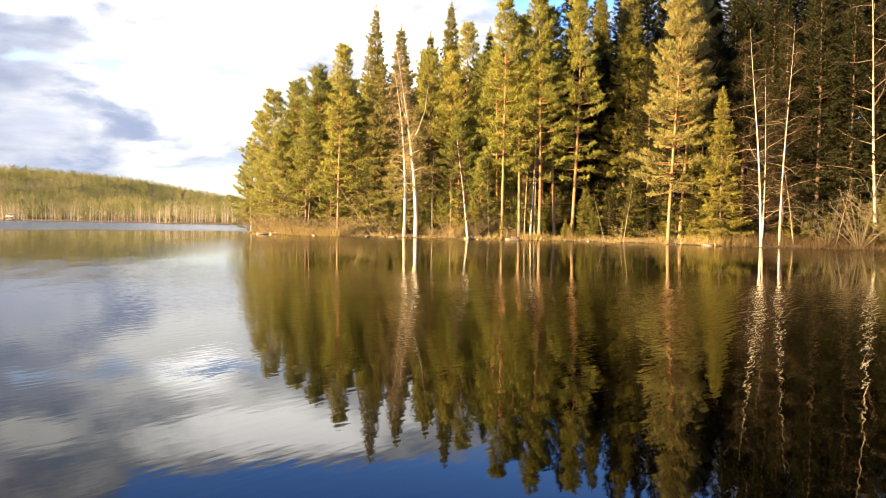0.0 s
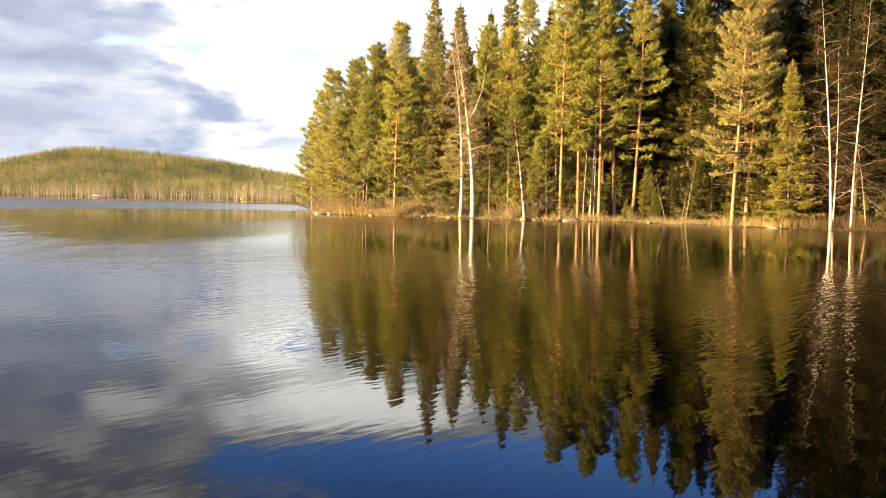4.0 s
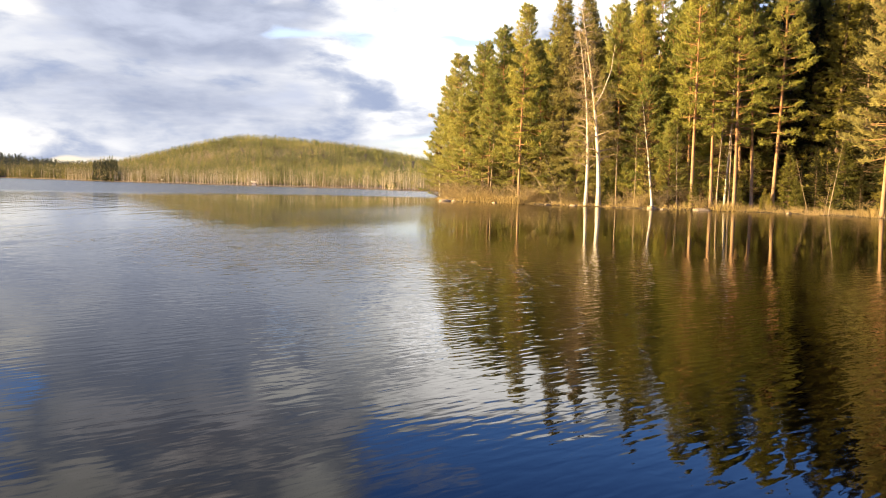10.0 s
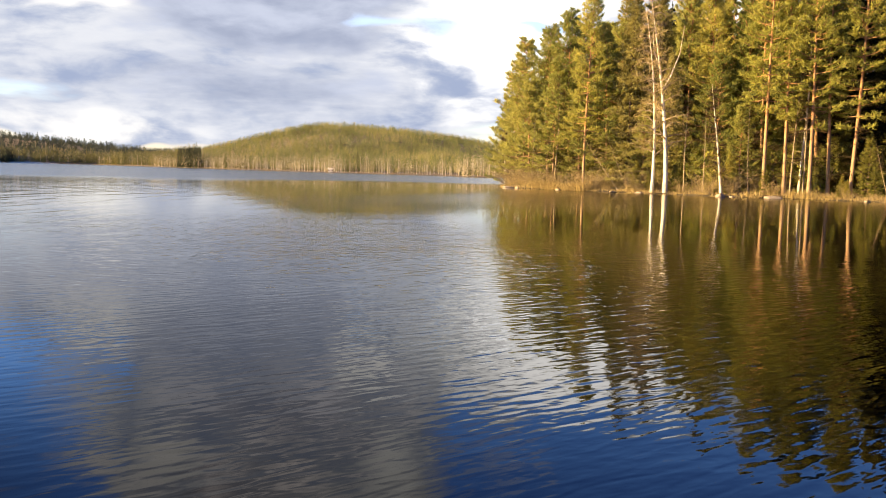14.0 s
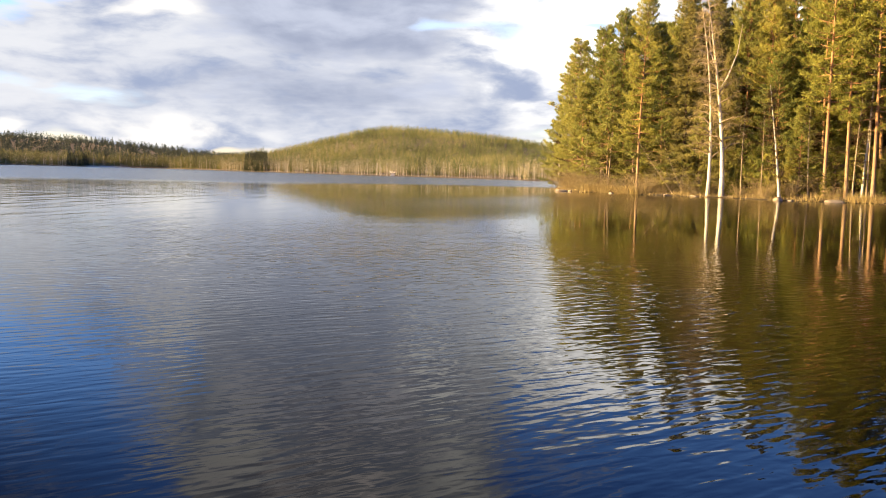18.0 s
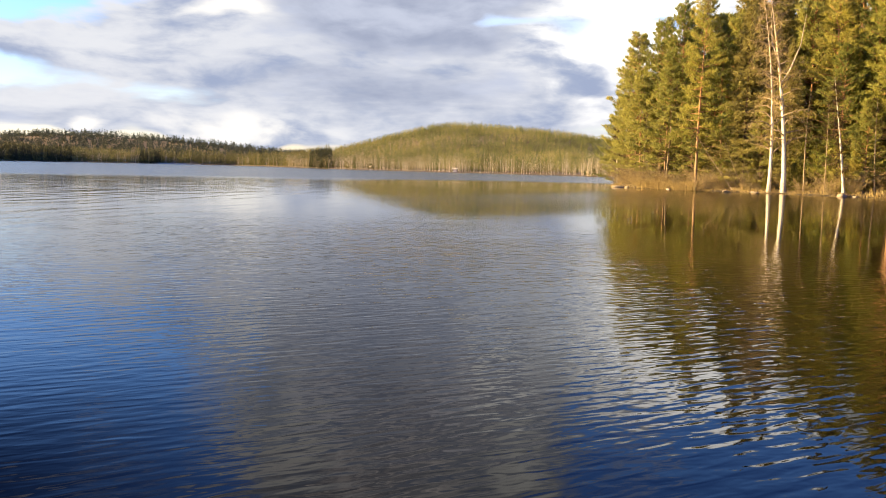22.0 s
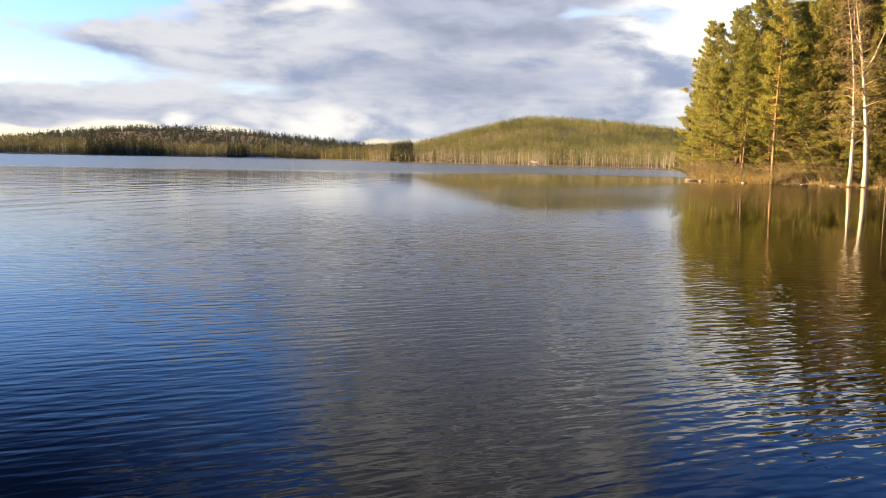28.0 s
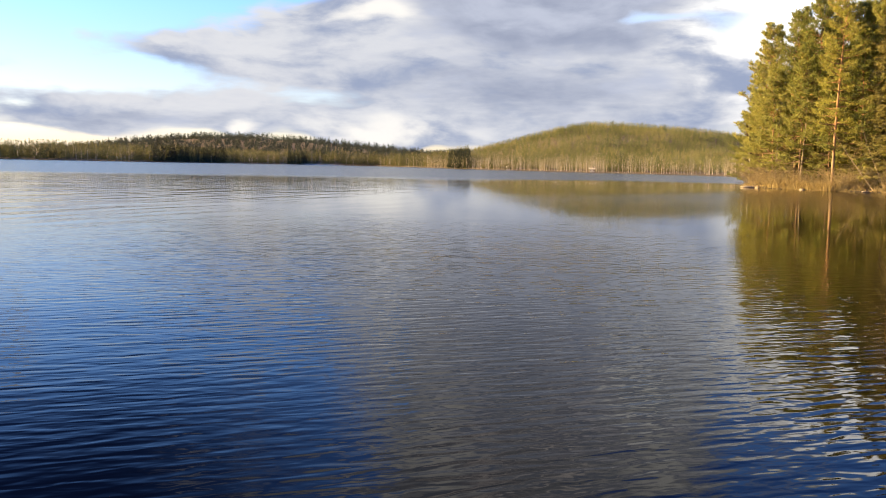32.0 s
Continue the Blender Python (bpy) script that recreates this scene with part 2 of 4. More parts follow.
# a breeze patch on otherwise still water
ax, ay = n.math("SUBTRACT", px, 4.5), n.math("SUBTRACT", py, 15.5)
gu = n.math("ADD", n.math("MULTIPLY", ax, -0.86 / 11.0), n.math("MULTIPLY", ay, 0.5 / 11.0))
gv = n.math("ADD", n.math("MULTIPLY", ax, 0.5 / 5.4), n.math("MULTIPLY", ay, 0.86 / 5.4))
patch = n.math("POWER", 2.718, n.math("MULTIPLY", n.math("ADD", n.math("MULTIPLY", gu, gu), n.math("MULTIPLY", gv, gv)), -1.0))
open_side = n.smooth(n.math("MULTIPLY_ADD", py, -0.55, n.math("MULTIPLY_ADD", px, -1.0, 7.5)), -2.0, 10.0)
open_side = n.math("MULTIPLY", open_side, n.smooth(reach, 13.0, 21.0))
breeze = n.math("ADD", n.math("MULTIPLY_ADD", patch, 1.22, 0.06), n.math("MULTIPLY", open_side, 0.15))
ripple = n.noise(n.add("ShaderNodeMapping", {0: faced, 3: (0.27, 1.0, 1.0)}).outputs[0], 11.0, 0.6, 0.35, 0.4)
long_wave = n.add("ShaderNodeMapping", {0: place, 2: (0, 0, radians(72))}).outputs[0]
lap = n.noise(n.add("ShaderNodeMapping", {0: long_wave, 3: (0.20, 1.0, 1.0)}).outputs[0], 1.25, 0.3, 0.3, 0.3)
chop = n.noise(n.add("ShaderNodeMapping", {0: faced, 2: (0, 0, radians(14)), 3: (0.5, 1.0, 1.0)}).outputs[0], 15.0, 1.0, 0.4, 0.3)
swell = n.noise(turned, 0.8, 1.0, 0.5, 0.2)
height = n.math("ADD", n.math("ADD", n.math("MULTIPLY", ripple, n.smooth(reach, 18.0, 42.0, 0.0085, 0.0022)), n.math("MULTIPLY", chop, 0.0032)), n.math("MULTIPLY_ADD", swell, 0.012, n.math("MULTIPLY", n.noise(turned, 0.33, 0.0, 0.4, 0.3), 0.020)))
height = n.math("MULTIPLY", height, n.math("MULTIPLY", breeze, n.smooth(gusts, 0.35, 0.65, 0.6, 1.2)))
height = n.math("MULTIPLY_ADD", lap, n.math("MULTIPLY", open_side, 0.024), height)
bump = n.add("ShaderNodeBump", {"Height": height, "Strength": 1.0, "Distance": 1.0})
n.tree.links.new(bump.outputs[0], b.inputs["Normal"])
# wind-ruffled water beyond the lee of the wood
ruffle = n.smooth(n.math("MULTIPLY_ADD", n.math("SUBTRACT", gusts, 0.5), 60.0, n.math("ADD", reach, n.math("MAXIMUM", n.math("MULTIPLY_ADD", px, -1.0, -20.0), 0.0))), 98.0, 150.0, 0.02, 0.17)
n.tree.links.new(n.math("ADD", ruffle, n.math("MULTIPLY_ADD", n.math("MULTIPLY", n.smooth(reach, 26.0, 58.0), n.smooth(px, -18.0, -8.0)), 0.075, n.smooth(reach, 14.0, 48.0, 0.0, 0.025))), b.inputs["Roughness"])

m, n, b = material("forest_floor", 0.95)
GROUND = m
place = n.add("ShaderNodeNewGeometry").outputs["Position"]
z = n.add("ShaderNodeSeparateXYZ", {0: place}).outputs[2]
fine, broad = n.noise(place, 6.0, 5.0, 0.6), n.noise(place, 0.35, 3.0)
col = n.mix(broad, (0.055, 0.040, 0.020), (0.11, 0.080, 0.036))
col = n.mix(n.smooth(fine, 0.35, 0.7), col, (0.17, 0.125, 0.055))
col = n.mix(n.smooth(z, 0.03, 0.22), (0.035, 0.027, 0.018), col)
n.tree.links.new(col, b.inputs["Base Color"])
n.tree.links.new(n.add("ShaderNodeBump", {"Height": fine, "Strength": 0.8, "Distance": 0.08}).outputs[0], b.inputs["Normal"])

m, n, b = material("shore_stone", 0.85)
STONE = m
place = n.add("ShaderNodeTexCoord").outputs["Object"]
n.tree.links.new(spread(n, [(0.11, 0.09, 0.07), (0.23, 0.19, 0.15), (0.37, 0.32, 0.26)], n.noise(place, 4.0, 6.0, 0.65)), b.inputs["Base Color"])
n.tree.links.new(n.add("ShaderNodeBump", {"Height": n.noise(place, 11.0, 5.0), "Strength": 0.6, "Distance": 0.05}).outputs[0], b.inputs["Normal"])

m, n, b = material("dry_grass", 0.9)
GRASS = m
isle = n.add("ShaderNodeNewGeometry").outputs["Random Per Island"]
n.tree.links.new(spread(n, [(0.14, 0.105, 0.035), (0.25, 0.185, 0.07), (0.38, 0.29, 0.125)], isle), b.inputs["Base Color"])


def far_material(name, colours, scale):
    """Distant crowns: tone changes from tree to tree."""
    m, n, b = material(name, 0.9)
    place = n.add("ShaderNodeNewGeometry").outputs["Position"]
    isle = n.add("ShaderNodeNewGeometry").outputs["Random Per Island"]
    f = n.math("ADD", n.math("MULTIPLY", n.math("SUBTRACT", n.noise(place, scale, 3.0, 0.6), 0.5), 2.3), n.math("ADD", n.math("MULTIPLY", isle, 0.30), 0.35))
    col = spread(n, colours, f)
    n.tree.links.new(col, b.inputs["Base Color"])
    tr = n.add("ShaderNodeBsdfTranslucent", {0: col})
    out = [x for x in n.tree.nodes if x.type == "OUTPUT_MATERIAL"][0]
    n.tree.links.new(n.add("ShaderNodeMixShader", {0: 0.20, 1: b.outputs[0], 2: tr.outputs[0]}).outputs[0], out.inputs[0])
    return m


HILL_GREEN = far_material("hill_conifers", [(0.034, 0.052, 0.015), (0.135, 0.148, 0.042), (0.36, 0.315, 0.115)], 0.045)
FAR_GREEN = far_material("far_conifers", [(0.040, 0.050, 0.016), (0.105, 0.105, 0.030), (0.22, 0.185, 0.06)], 0.07)
FAR_TAN = far_material("far_birches", [(0.19, 0.168, 0.095), (0.31, 0.275, 0.165), (0.43, 0.385, 0.24)], 0.16)
FAR_TRUNK = far_material("far_trunks", [(0.42, 0.37, 0.29), (0.58, 0.52, 0.42), (0.72, 0.66, 0.56)], 0.4)
FAR_BLUE = far_material("ridge_conifers", [(0.022, 0.032, 0.020), (0.040, 0.050, 0.030), (0.065, 0.070, 0.042)], 0.12)
# far spruces darkened in colour where the opposite shore lies in shadow
FAR_SHADED = far_material("far_shaded_spruces", [(0.012, 0.018, 0.008), (0.028, 0.034, 0.012), (0.055, 0.055, 0.018)], 0.12)

# ---- land and water ----
# the wooded point, and the far land across the lake
POINT = [(-22.2, 98.5), (-18.3, 88.0), (-10.0, 82.3), (-2.6, 79.8), (2.1, 76.2), (6.2, 76.4), (11.5, 75.6), (14.9, 71.0), (18.2, 66.9), (22.9, 61.9), (28.5, 58.4),
         (37, 53), (52, 49), (80, 52), (150, 70), (300, 60), (420, 200), (300, 330), (80, 190), (10, 140), (-14, 112)]
FAR = [(-4200, -60), (-640, 20), (-500, 140), (-446, 240), (-439, 281), (-455, 325), (-510, 430), (-566, 560), (-520, 600), (-420, 530), (-316, 436), (-247, 381),
       (-217, 362), (-164, 328), (-143, 322), (-122, 314), (-103, 308), (-91, 288), (-60, 275), (0, 262), (60, 270), (150, 330), (420, 300), (4200, 250), (4200, 4200), (-4200, 4200)]
BACK = [(-4200, -4200), (4200, -4200), (4200, 40), (500, -60), (150, -110), (40, -70), (-160, -130), (-420, -120), (-900, -150), (-4200, -250)]


def inside_distance(poly, x, y):
    """Distance to the outline, positive inside."""
    p = np.array(poly, float)
    q = np.roll(p, -1, axis=0)
    best = np.full(np.shape(x), 1e9)
    odd = np.zeros(np.shape(x), bool)
    for (ax, ay), (bx, by) in zip(p, q):
        ex, ey = bx - ax, by - ay
        s = np.clip(((x - ax) * ex + (y - ay) * ey) / (ex * ex + ey * ey), 0, 1)
        best = np.minimum(best, np.hypot(x - ax - s * ex, y - ay - s * ey))
        if ay != by:
            odd ^= ((ay > y) != (by > y)) & (x < ax + (y - ay) / (by - ay) * ex)
    return np.where(odd, best, -best)


def wobble(x, y, size, seed=0.0):
    """Cheap smooth noise about 0."""
    a, b = x / size + seed, y / size - seed * 1.7
    return (np.sin(a * 1.7 + np.cos(b * 1.3)) + np.sin(b * 2.1 + 1.3 * np.cos(a * 0.9 + 2)) + np.sin((a + b) * 1.1 + np.sin(a - b))) / 3


def hill(x, y, a, d, top, wide_left, wide_right, deep):
    """A hill seen at azimuth a (degrees left of +y) and distance d."""
    s, c = math.sin(radians(a)), math.cos(radians(a))
    cx, cy = -d * s, d * c
    u = (x - cx) * c + (y - cy) * s        # to the right across the sight line
    v = -(x - cx) * s + (y - cy) * c
    w = np.where(u < 0, wide_left, wide_right)
    return top * np.exp(-0.5 * (u / w) ** 2 - 0.5 * (v / deep) ** 2)


def land(x, y):
    x, y = np.asarray(x, float), np.asarray(y, float)
    ragged = 0.55 * wobble(x, y, 2.3) + 0.25 * wobble(x, y, 0.8, 3.0)
    p = inside_distance(POINT, x, y) + ragged
    near = np.where(p > 0, 0.20 * (1 - np.exp(-np.maximum(p, 0) / 0.7)) + 0.040 * np.minimum(p, 30) + 0.10 * wobble(x, y, 1.7, 1.0) * np.minimum(p, 1), 0.45 * np.maximum(p, -5))
    f = np.maximum(inside_distance(FAR, x, y), inside_distance(BACK, x, y)) + 2.0 * wobble(x, y, 14)
    hills = hill(x, y, 26.3, 800, 35, 70, 135, 140) + hill(x, y, 52, 1150, 24, 110, 150, 150) + hill(x, y, 43, 1080, 9, 120, 150, 130)
    far = np.where(f > 0, 0.5 * (1 - np.exp(-np.maximum(f, 0) / 3)) + 0.020 * np.minimum(f, 100) + hills * np.clip(f / 60, 0, 1) + 0.8 * wobble(x, y, 40) * np.clip(f / 40, 0, 1), 0.10 * np.maximum(f, -40))
    return np.maximum(np.maximum(near, far), -3.0)


def mesh_of(name, verts, faces, mat, smooth=True):
    me = bpy.data.meshes.new(name)
    me.from_pydata([tuple(v) for v in verts] if not isinstance(verts, list) else verts, [], faces)
    me.materials.append(mat)
    if smooth:
        me.polygons.foreach_set("use_smooth", np.ones(len(me.polygons), bool))
    me.update()
    return me


def soup(name, corners, mat):
    """A mesh of loose triangles from an array (n, 3, 3)."""
    t = np.asarray(corners, np.float32)
    me = bpy.data.meshes.new(name)
    k = len(t)
    me.vertices.add(3 * k)
    me.vertices.foreach_set("co", t.reshape(-1))
    me.loops.add(3 * k)
    me.loops.foreach_set("vertex_index", np.arange(3 * k, dtype=np.int32))
    me.polygons.add(k)
    me.polygons.foreach_set("loop_start", np.arange(0, 3 * k, 3, dtype=np.int32))
    me.materials.append(mat)
    me.update(calc_edges=True)
    return me


def steps(*runs):
    out = [np.linspace(a, b, n, endpoint=False) for a, b, n in runs]
    return np.concatenate(out + [[runs[-1][1]]])


gx = steps((-4200, -1500, 8), (-1500, -620, 26), (-620, -60, 70), (-60, -26, 20), (-26, 42, 150), (42, 120, 40), (120, 600, 24), (600, 4200, 9))
gy = steps((-4200, -300, 8), (-300, 40, 30), (40, 50, 10), (50, 104, 140), (104, 200, 30), (200, 700, 90), (700, 1000, 34), (1000, 1500, 20), (1500, 4200, 8))
mx, my = np.meshgrid(gx, gy)
mz = land(mx, my)
nx, ny = len(gx), len(gy)
ids = np.arange(nx * ny).reshape(ny, nx)
quads = np.stack([ids[:-1, :-1], ids[:-1, 1:], ids[1:, 1:], ids[1:, :-1]], -1).reshape(-1, 4)
ground = new("ground", mesh_of("ground", np.stack([mx, my, mz], -1).reshape(-1, 3).tolist(), quads.tolist(), GROUND))
tagged(ground, "brown needle-strewn forest floor and lake bed", "ground", kind="structure")

wx, wy = np.meshgrid(np.linspace(-4200, 4200, 43), np.linspace(-4200, 4200, 43))
ids = np.arange(43 * 43).reshape(43, 43)
quads = np.stack([ids[:-1, :-1], ids[:-1, 1:], ids[1:, 1:], ids[1:, :-1]], -1).reshape(-1, 4)
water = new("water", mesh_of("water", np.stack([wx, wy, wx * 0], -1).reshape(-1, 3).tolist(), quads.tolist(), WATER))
tagged(water, "dark calm lake water with small ripples mirroring wood and sky", "water", kind="structure")

# ---- tree builders ----
rng = np.random.default_rng(7)


class Tubes:
    """Tapered tubes gathered into one mesh."""

    def __init__(self):
        self.v, self.f = [], []

    def add(self, path, radii, sides=6):
        path = np.asarray(path, float)
        k = len(self.v)
        for i, (p, r) in enumerate(zip(path, radii)):
            d = path[min(i + 1, len(path) - 1)] - path[max(i - 1, 0)]
            d = d / (np.linalg.norm(d) + 1e-9)
            a = np.cross(d, (0.0, 0.0, 1.0) if abs(d[2]) < 0.9 else (1.0, 0.0, 0.0))
            a /= np.linalg.norm(a)
            b = np.cross(d, a)
            for s in range(sides):
                w = 2 * math.pi * s / sides
                self.v.append(tuple(p + r * (math.cos(w) * a + math.sin(w) * b)))
        for i in range(len(path) - 1):
            for s in range(sides):
                t = (s + 1) % sides
                self.f.append((k + i * sides + s, k + i * sides + t, k + (i + 1) * sides + t, k + (i + 1) * sides + s))
        self.f.append(tuple(k + (len(path) - 1) * sides + s for s in range(sides)))

    def mesh(self, name, mat):
        return mesh_of(name, self.v, self.f, mat)


def unit(v):
    return v / (np.linalg.norm(v, axis=-1, keepdims=True) + 1e-9)


def sprays(centres, heading, count, length, width, scatter, droop=0.0):
    """Needle sprays: count slim blades at each centre, fanned round its heading."""
    c = np.repeat(np.asarray(centres), count, axis=0)
    h = np.repeat(np.asarray(heading), count, axis=0)
    d = unit(h + scatter * rng.normal(size=c.shape) + np.array([0, 0, -droop]))
    ln = length * rng.uniform(0.6, 1.25, (len(c), 1))
    side = unit(np.cross(d, rng.normal(size=c.shape)))
    c = c + 0.12 * length * rng.normal(size=c.shape)
    w = width * rng.uniform(0.7, 1.3, (len(c), 1))
    return np.stack([c - side * w, c + side * w, c + d * ln], 1)


def trunk_path(h, bend, seed, pieces=12):
    r = np.random.default_rng(seed)
    z = np.linspace(0, h, pieces)
    ph = r.uniform(0, 6.28, 2)
    return np.stack([bend * (np.sin(z / h * 3.1 + ph[0]) - np.sin(ph[0])), bend * (np.sin(z / h * 2.6 + ph[1]) - np.sin(ph[1])), z], -1)


def part(name, mesh, parent, label=""):
    ob = new(name, mesh)
    ob.parent = parent
    return tagged(ob, label) if label else ob


def along(path, z):
    return np.array([np.interp(z, path[:, 2], path[:, i]) for i in range(3)])


def bough(p0, out, reach, rise, curl, r, gap, side_len, spread_angle, start):
    """Twig ends along one bough: the bough's own path, then places and headings of its shoots."""
    s = np.arange(start, 1.0 + 1e-6, max(0.05, gap / max(reach, 0.2)))
    s = np.clip(s + r.normal(0, 0.02, len(s)), start * 0.8, 1.02)
    across = np.cross(out, (0.0, 0.0, 1.0))
    up = np.array([0.0, 0.0, 1.0])
    line = p0 + np.outer(s, out) * reach + np.outer(reach * (rise * s + curl * s * s), up)
    c, h = [p0 + out * reach + up * reach * (rise + curl)], [unit(out + up * (rise + 2 * curl))]
    for sign in (-1, 1):
        ln = side_len * reach * (1.05 - s) ** 0.8 * r.uniform(0.6, 1.15, len(s)) + 0.10
        w = spread_angle * r.uniform(0.8, 1.2, len(s))
        d = np.outer(np.cos(w), out) + sign * np.outer(np.sin(w), across) + np.outer(rise + 2 * curl * s + r.normal(0, 0.10, len(s)), up)
        for f in (0.5, 1.0):
            c.append(line + d * (ln * f)[:, None])
            h.append(unit(d))
    return np.vstack(c), np.vstack(h)


def pine(h, seed, crown_from=0.45, wide=0.115, leaf=PINE_LEAF, dense=1.0):
    """A Scots pine: orange trunk, whorls of rising boughs with needle tufts, dry brown boughs below."""
    r = np.random.default_rng(seed)
    path = trunk_path(h, 0.012 * h, seed, 16)
    thing = new("pine_tree")
    t = Tubes()
    t.add(path, 0.0072 * h * (1 - 0.93 * np.linspace(0, 1, 16) ** 1.15) * np.r_[1.25, np.ones(15)], 9)
    part("trunk", t.mesh("pine_trunk", PINE_BARK), thing)
    limbs, dead, cs, hs = Tubes(), Tubes(), [], []
    z, turn = h * crown_from, 0.0
    while z < 0.985 * h:
        k = (z / h - crown_from) / (1 - crown_from)
        turn += 0.9 + r.normal(0, 0.3)
        for i in range(r.integers(4, 7)):
            if r.random() < 0.50 * (1 - k) ** 1.5:
                continue
            reach = h * wide * 1.22 * min(1.0, (k + 0.45) / 0.60) * (1.03 - k) ** 0.72 * r.uniform(0.5, 1.22) + 0.18
            w = turn + i * 6.283 / 5.5 + r.normal(0, 0.22)
            out = np.array([math.cos(w), math.sin(w), 0.0])
            p0 = along(path, z + r.normal(0, 0.07))
            rise = -0.22 + 0.75 * k + r.normal(0, 0.10)
            limbs.add([p0 + out * reach * q + np.array([0, 0, reach * (rise * q + 0.26 * q * q)]) for q in (0, 0.4, 0.75, 1.0)], [0.042 * (1 - 0.6 * k), 0.028, 0.017, 0.008], 4)
            c, d = bough(p0, out, reach, rise, 0.26, r, 0.27 / dense, 0.42, 0.85, 0.42 - 0.25 * k)
            cs.append(c)
            hs.append(d)
        z += r.uniform(0.40, 0.70) * (1.15 - 0.55 * k)
    cs.append(path[-1:]); hs.append(np.array([[0, 0, 1.0]]))
    heads = unit(np.vstack(hs) + np.array([0, 0, 0.45]))
    part("crown", soup("pine_crown", sprays(np.vstack(cs), heads, 8, 0.34, 0.026, 0.62), leaf), thing)
    tagged(part("branchwork", limbs.mesh("pine_limbs", PINE_BARK), thing), kind="stuff")
    for i in range(int(46 * (0.5 + crown_from))):
        z = h * r.uniform(0.06, crown_from + 0.16)
        w, reach = r.uniform(0, 6.28), r.uniform(0.5, 1.0) * wide * h * 0.9
        p0, out = along(path, z), np.array([math.cos(w), math.sin(w), 0])
        sag = r.normal(-0.16, 0.14)
        dead.add([p0, p0 + out * reach * 0.5 + np.array([0, 0, 0.2 * sag * reach]), p0 + out * reach + np.array([0, 0, sag * reach])], [0.022, 0.014, 0.005], 3)
        for q in np.linspace(0.3, 1.0, 7):
            a = p0 + out * reach * q + np.array([0, 0, sag * reach * q * q])
            dead.add([a, a + unit(out + r.normal(0, 0.7, 3)) * r.uniform(0.2, 0.5)], [0.009, 0.004], 3)
    tagged(part("dead_branchwork", dead.mesh("pine_dead", DRY_TWIG), thing, "dry leafless lower branches"), kind="stuff")
    return thing


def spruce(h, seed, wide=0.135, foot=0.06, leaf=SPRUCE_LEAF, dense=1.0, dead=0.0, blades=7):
    """A Norway spruce: tiers of sagging boughs that turn up at their tips, with hanging shoots."""
    r = np.random.default_rng(seed)
    path = trunk_path(h, 0.004 * h, seed)
    thing = new("spruce_tree")
    t = Tubes()
    t.add(path, 0.0095 * h * (1 - 0.96 * np.linspace(0, 1, 12)) * np.r_[1.3, np.ones(11)], 7)
    part("trunk", t.mesh("spruce_trunk", SPRUCE_BARK), thing)
    limbs, cs, hs, dry, dry_to = Tubes(), [], [], [], []
    z, turn = h * foot, 0.0
    while z < 0.985 * h:
        k = (z / h - foot) / (1 - foot)
        turn += 1.1
        lush = r.uniform(0.80, 1.18)
        for i in range(r.integers(5, 8)):
            reach = h * wide * 1.14 * lush * (1 - k) ** 0.90 * r.uniform(0.70, 1.15) + 0.03
            w = turn + i * 6.283 / 6.5 + r.normal(0, 0.25)
            out = np.array([math.cos(w), math.sin(w), 0.0])
            p0 = along(path, z + r.normal(0, 0.10))
            fall = -0.50 + 0.85 * k + r.normal(0, 0.06)
            curl = 0.34 - 0.10 * k
            limbs.add([p0 + out * reach * q + np.array([0, 0, reach * (fall * q + curl * q * q)]) for q in (0, 0.5, 1.0)], [0.03 * (1 - 0.6 * k), 0.02, 0.007], 3)
            if k < dead:
                for q in np.linspace(0.25, 1.0, 5):
                    for _ in range(2):
                        dry.append(p0 + out * reach * q + np.array([0, 0, reach * (fall * q + curl * q * q)]))
                        dry_to.append(unit(out + r.normal(0, 0.7, 3)))
                if r.random() < 0.75:
                    continue
            c, d = bough(p0, out, reach, fall, curl, r, 0.30 / dense, 0.36, 0.95, 0.20)
            cs.append(c)
            hs.append(d)
        z += r.uniform(0.36, 0.60) * (1.1 - 0.5 * k) / dense
    tip = np.stack([path[-1] + np.array([0, 0, 0.35 - 0.10 * i]) for i in range(10)])
    cs.append(tip); hs.append(np.tile([0, 0, 1.0], (10, 1)))
    part("crown", soup("spruce_crown", sprays(np.vstack(cs), np.vstack(hs), blades, 0.33, 0.19 / blades, 0.42, 0.38), leaf), thing)
    if dry:
        tagged(part("dead_branchwork", soup("spruce_dry", sprays(dry, dry_to, 2, 0.7, 0.011, 0.5, 0.1), DRY_TWIG), thing, "dry brown lower twigs"), kind="stuff")
    tagged(part("branchwork", limbs.mesh("spruce_limbs", SPRUCE_BARK), thing), kind="stuff")
    return thing


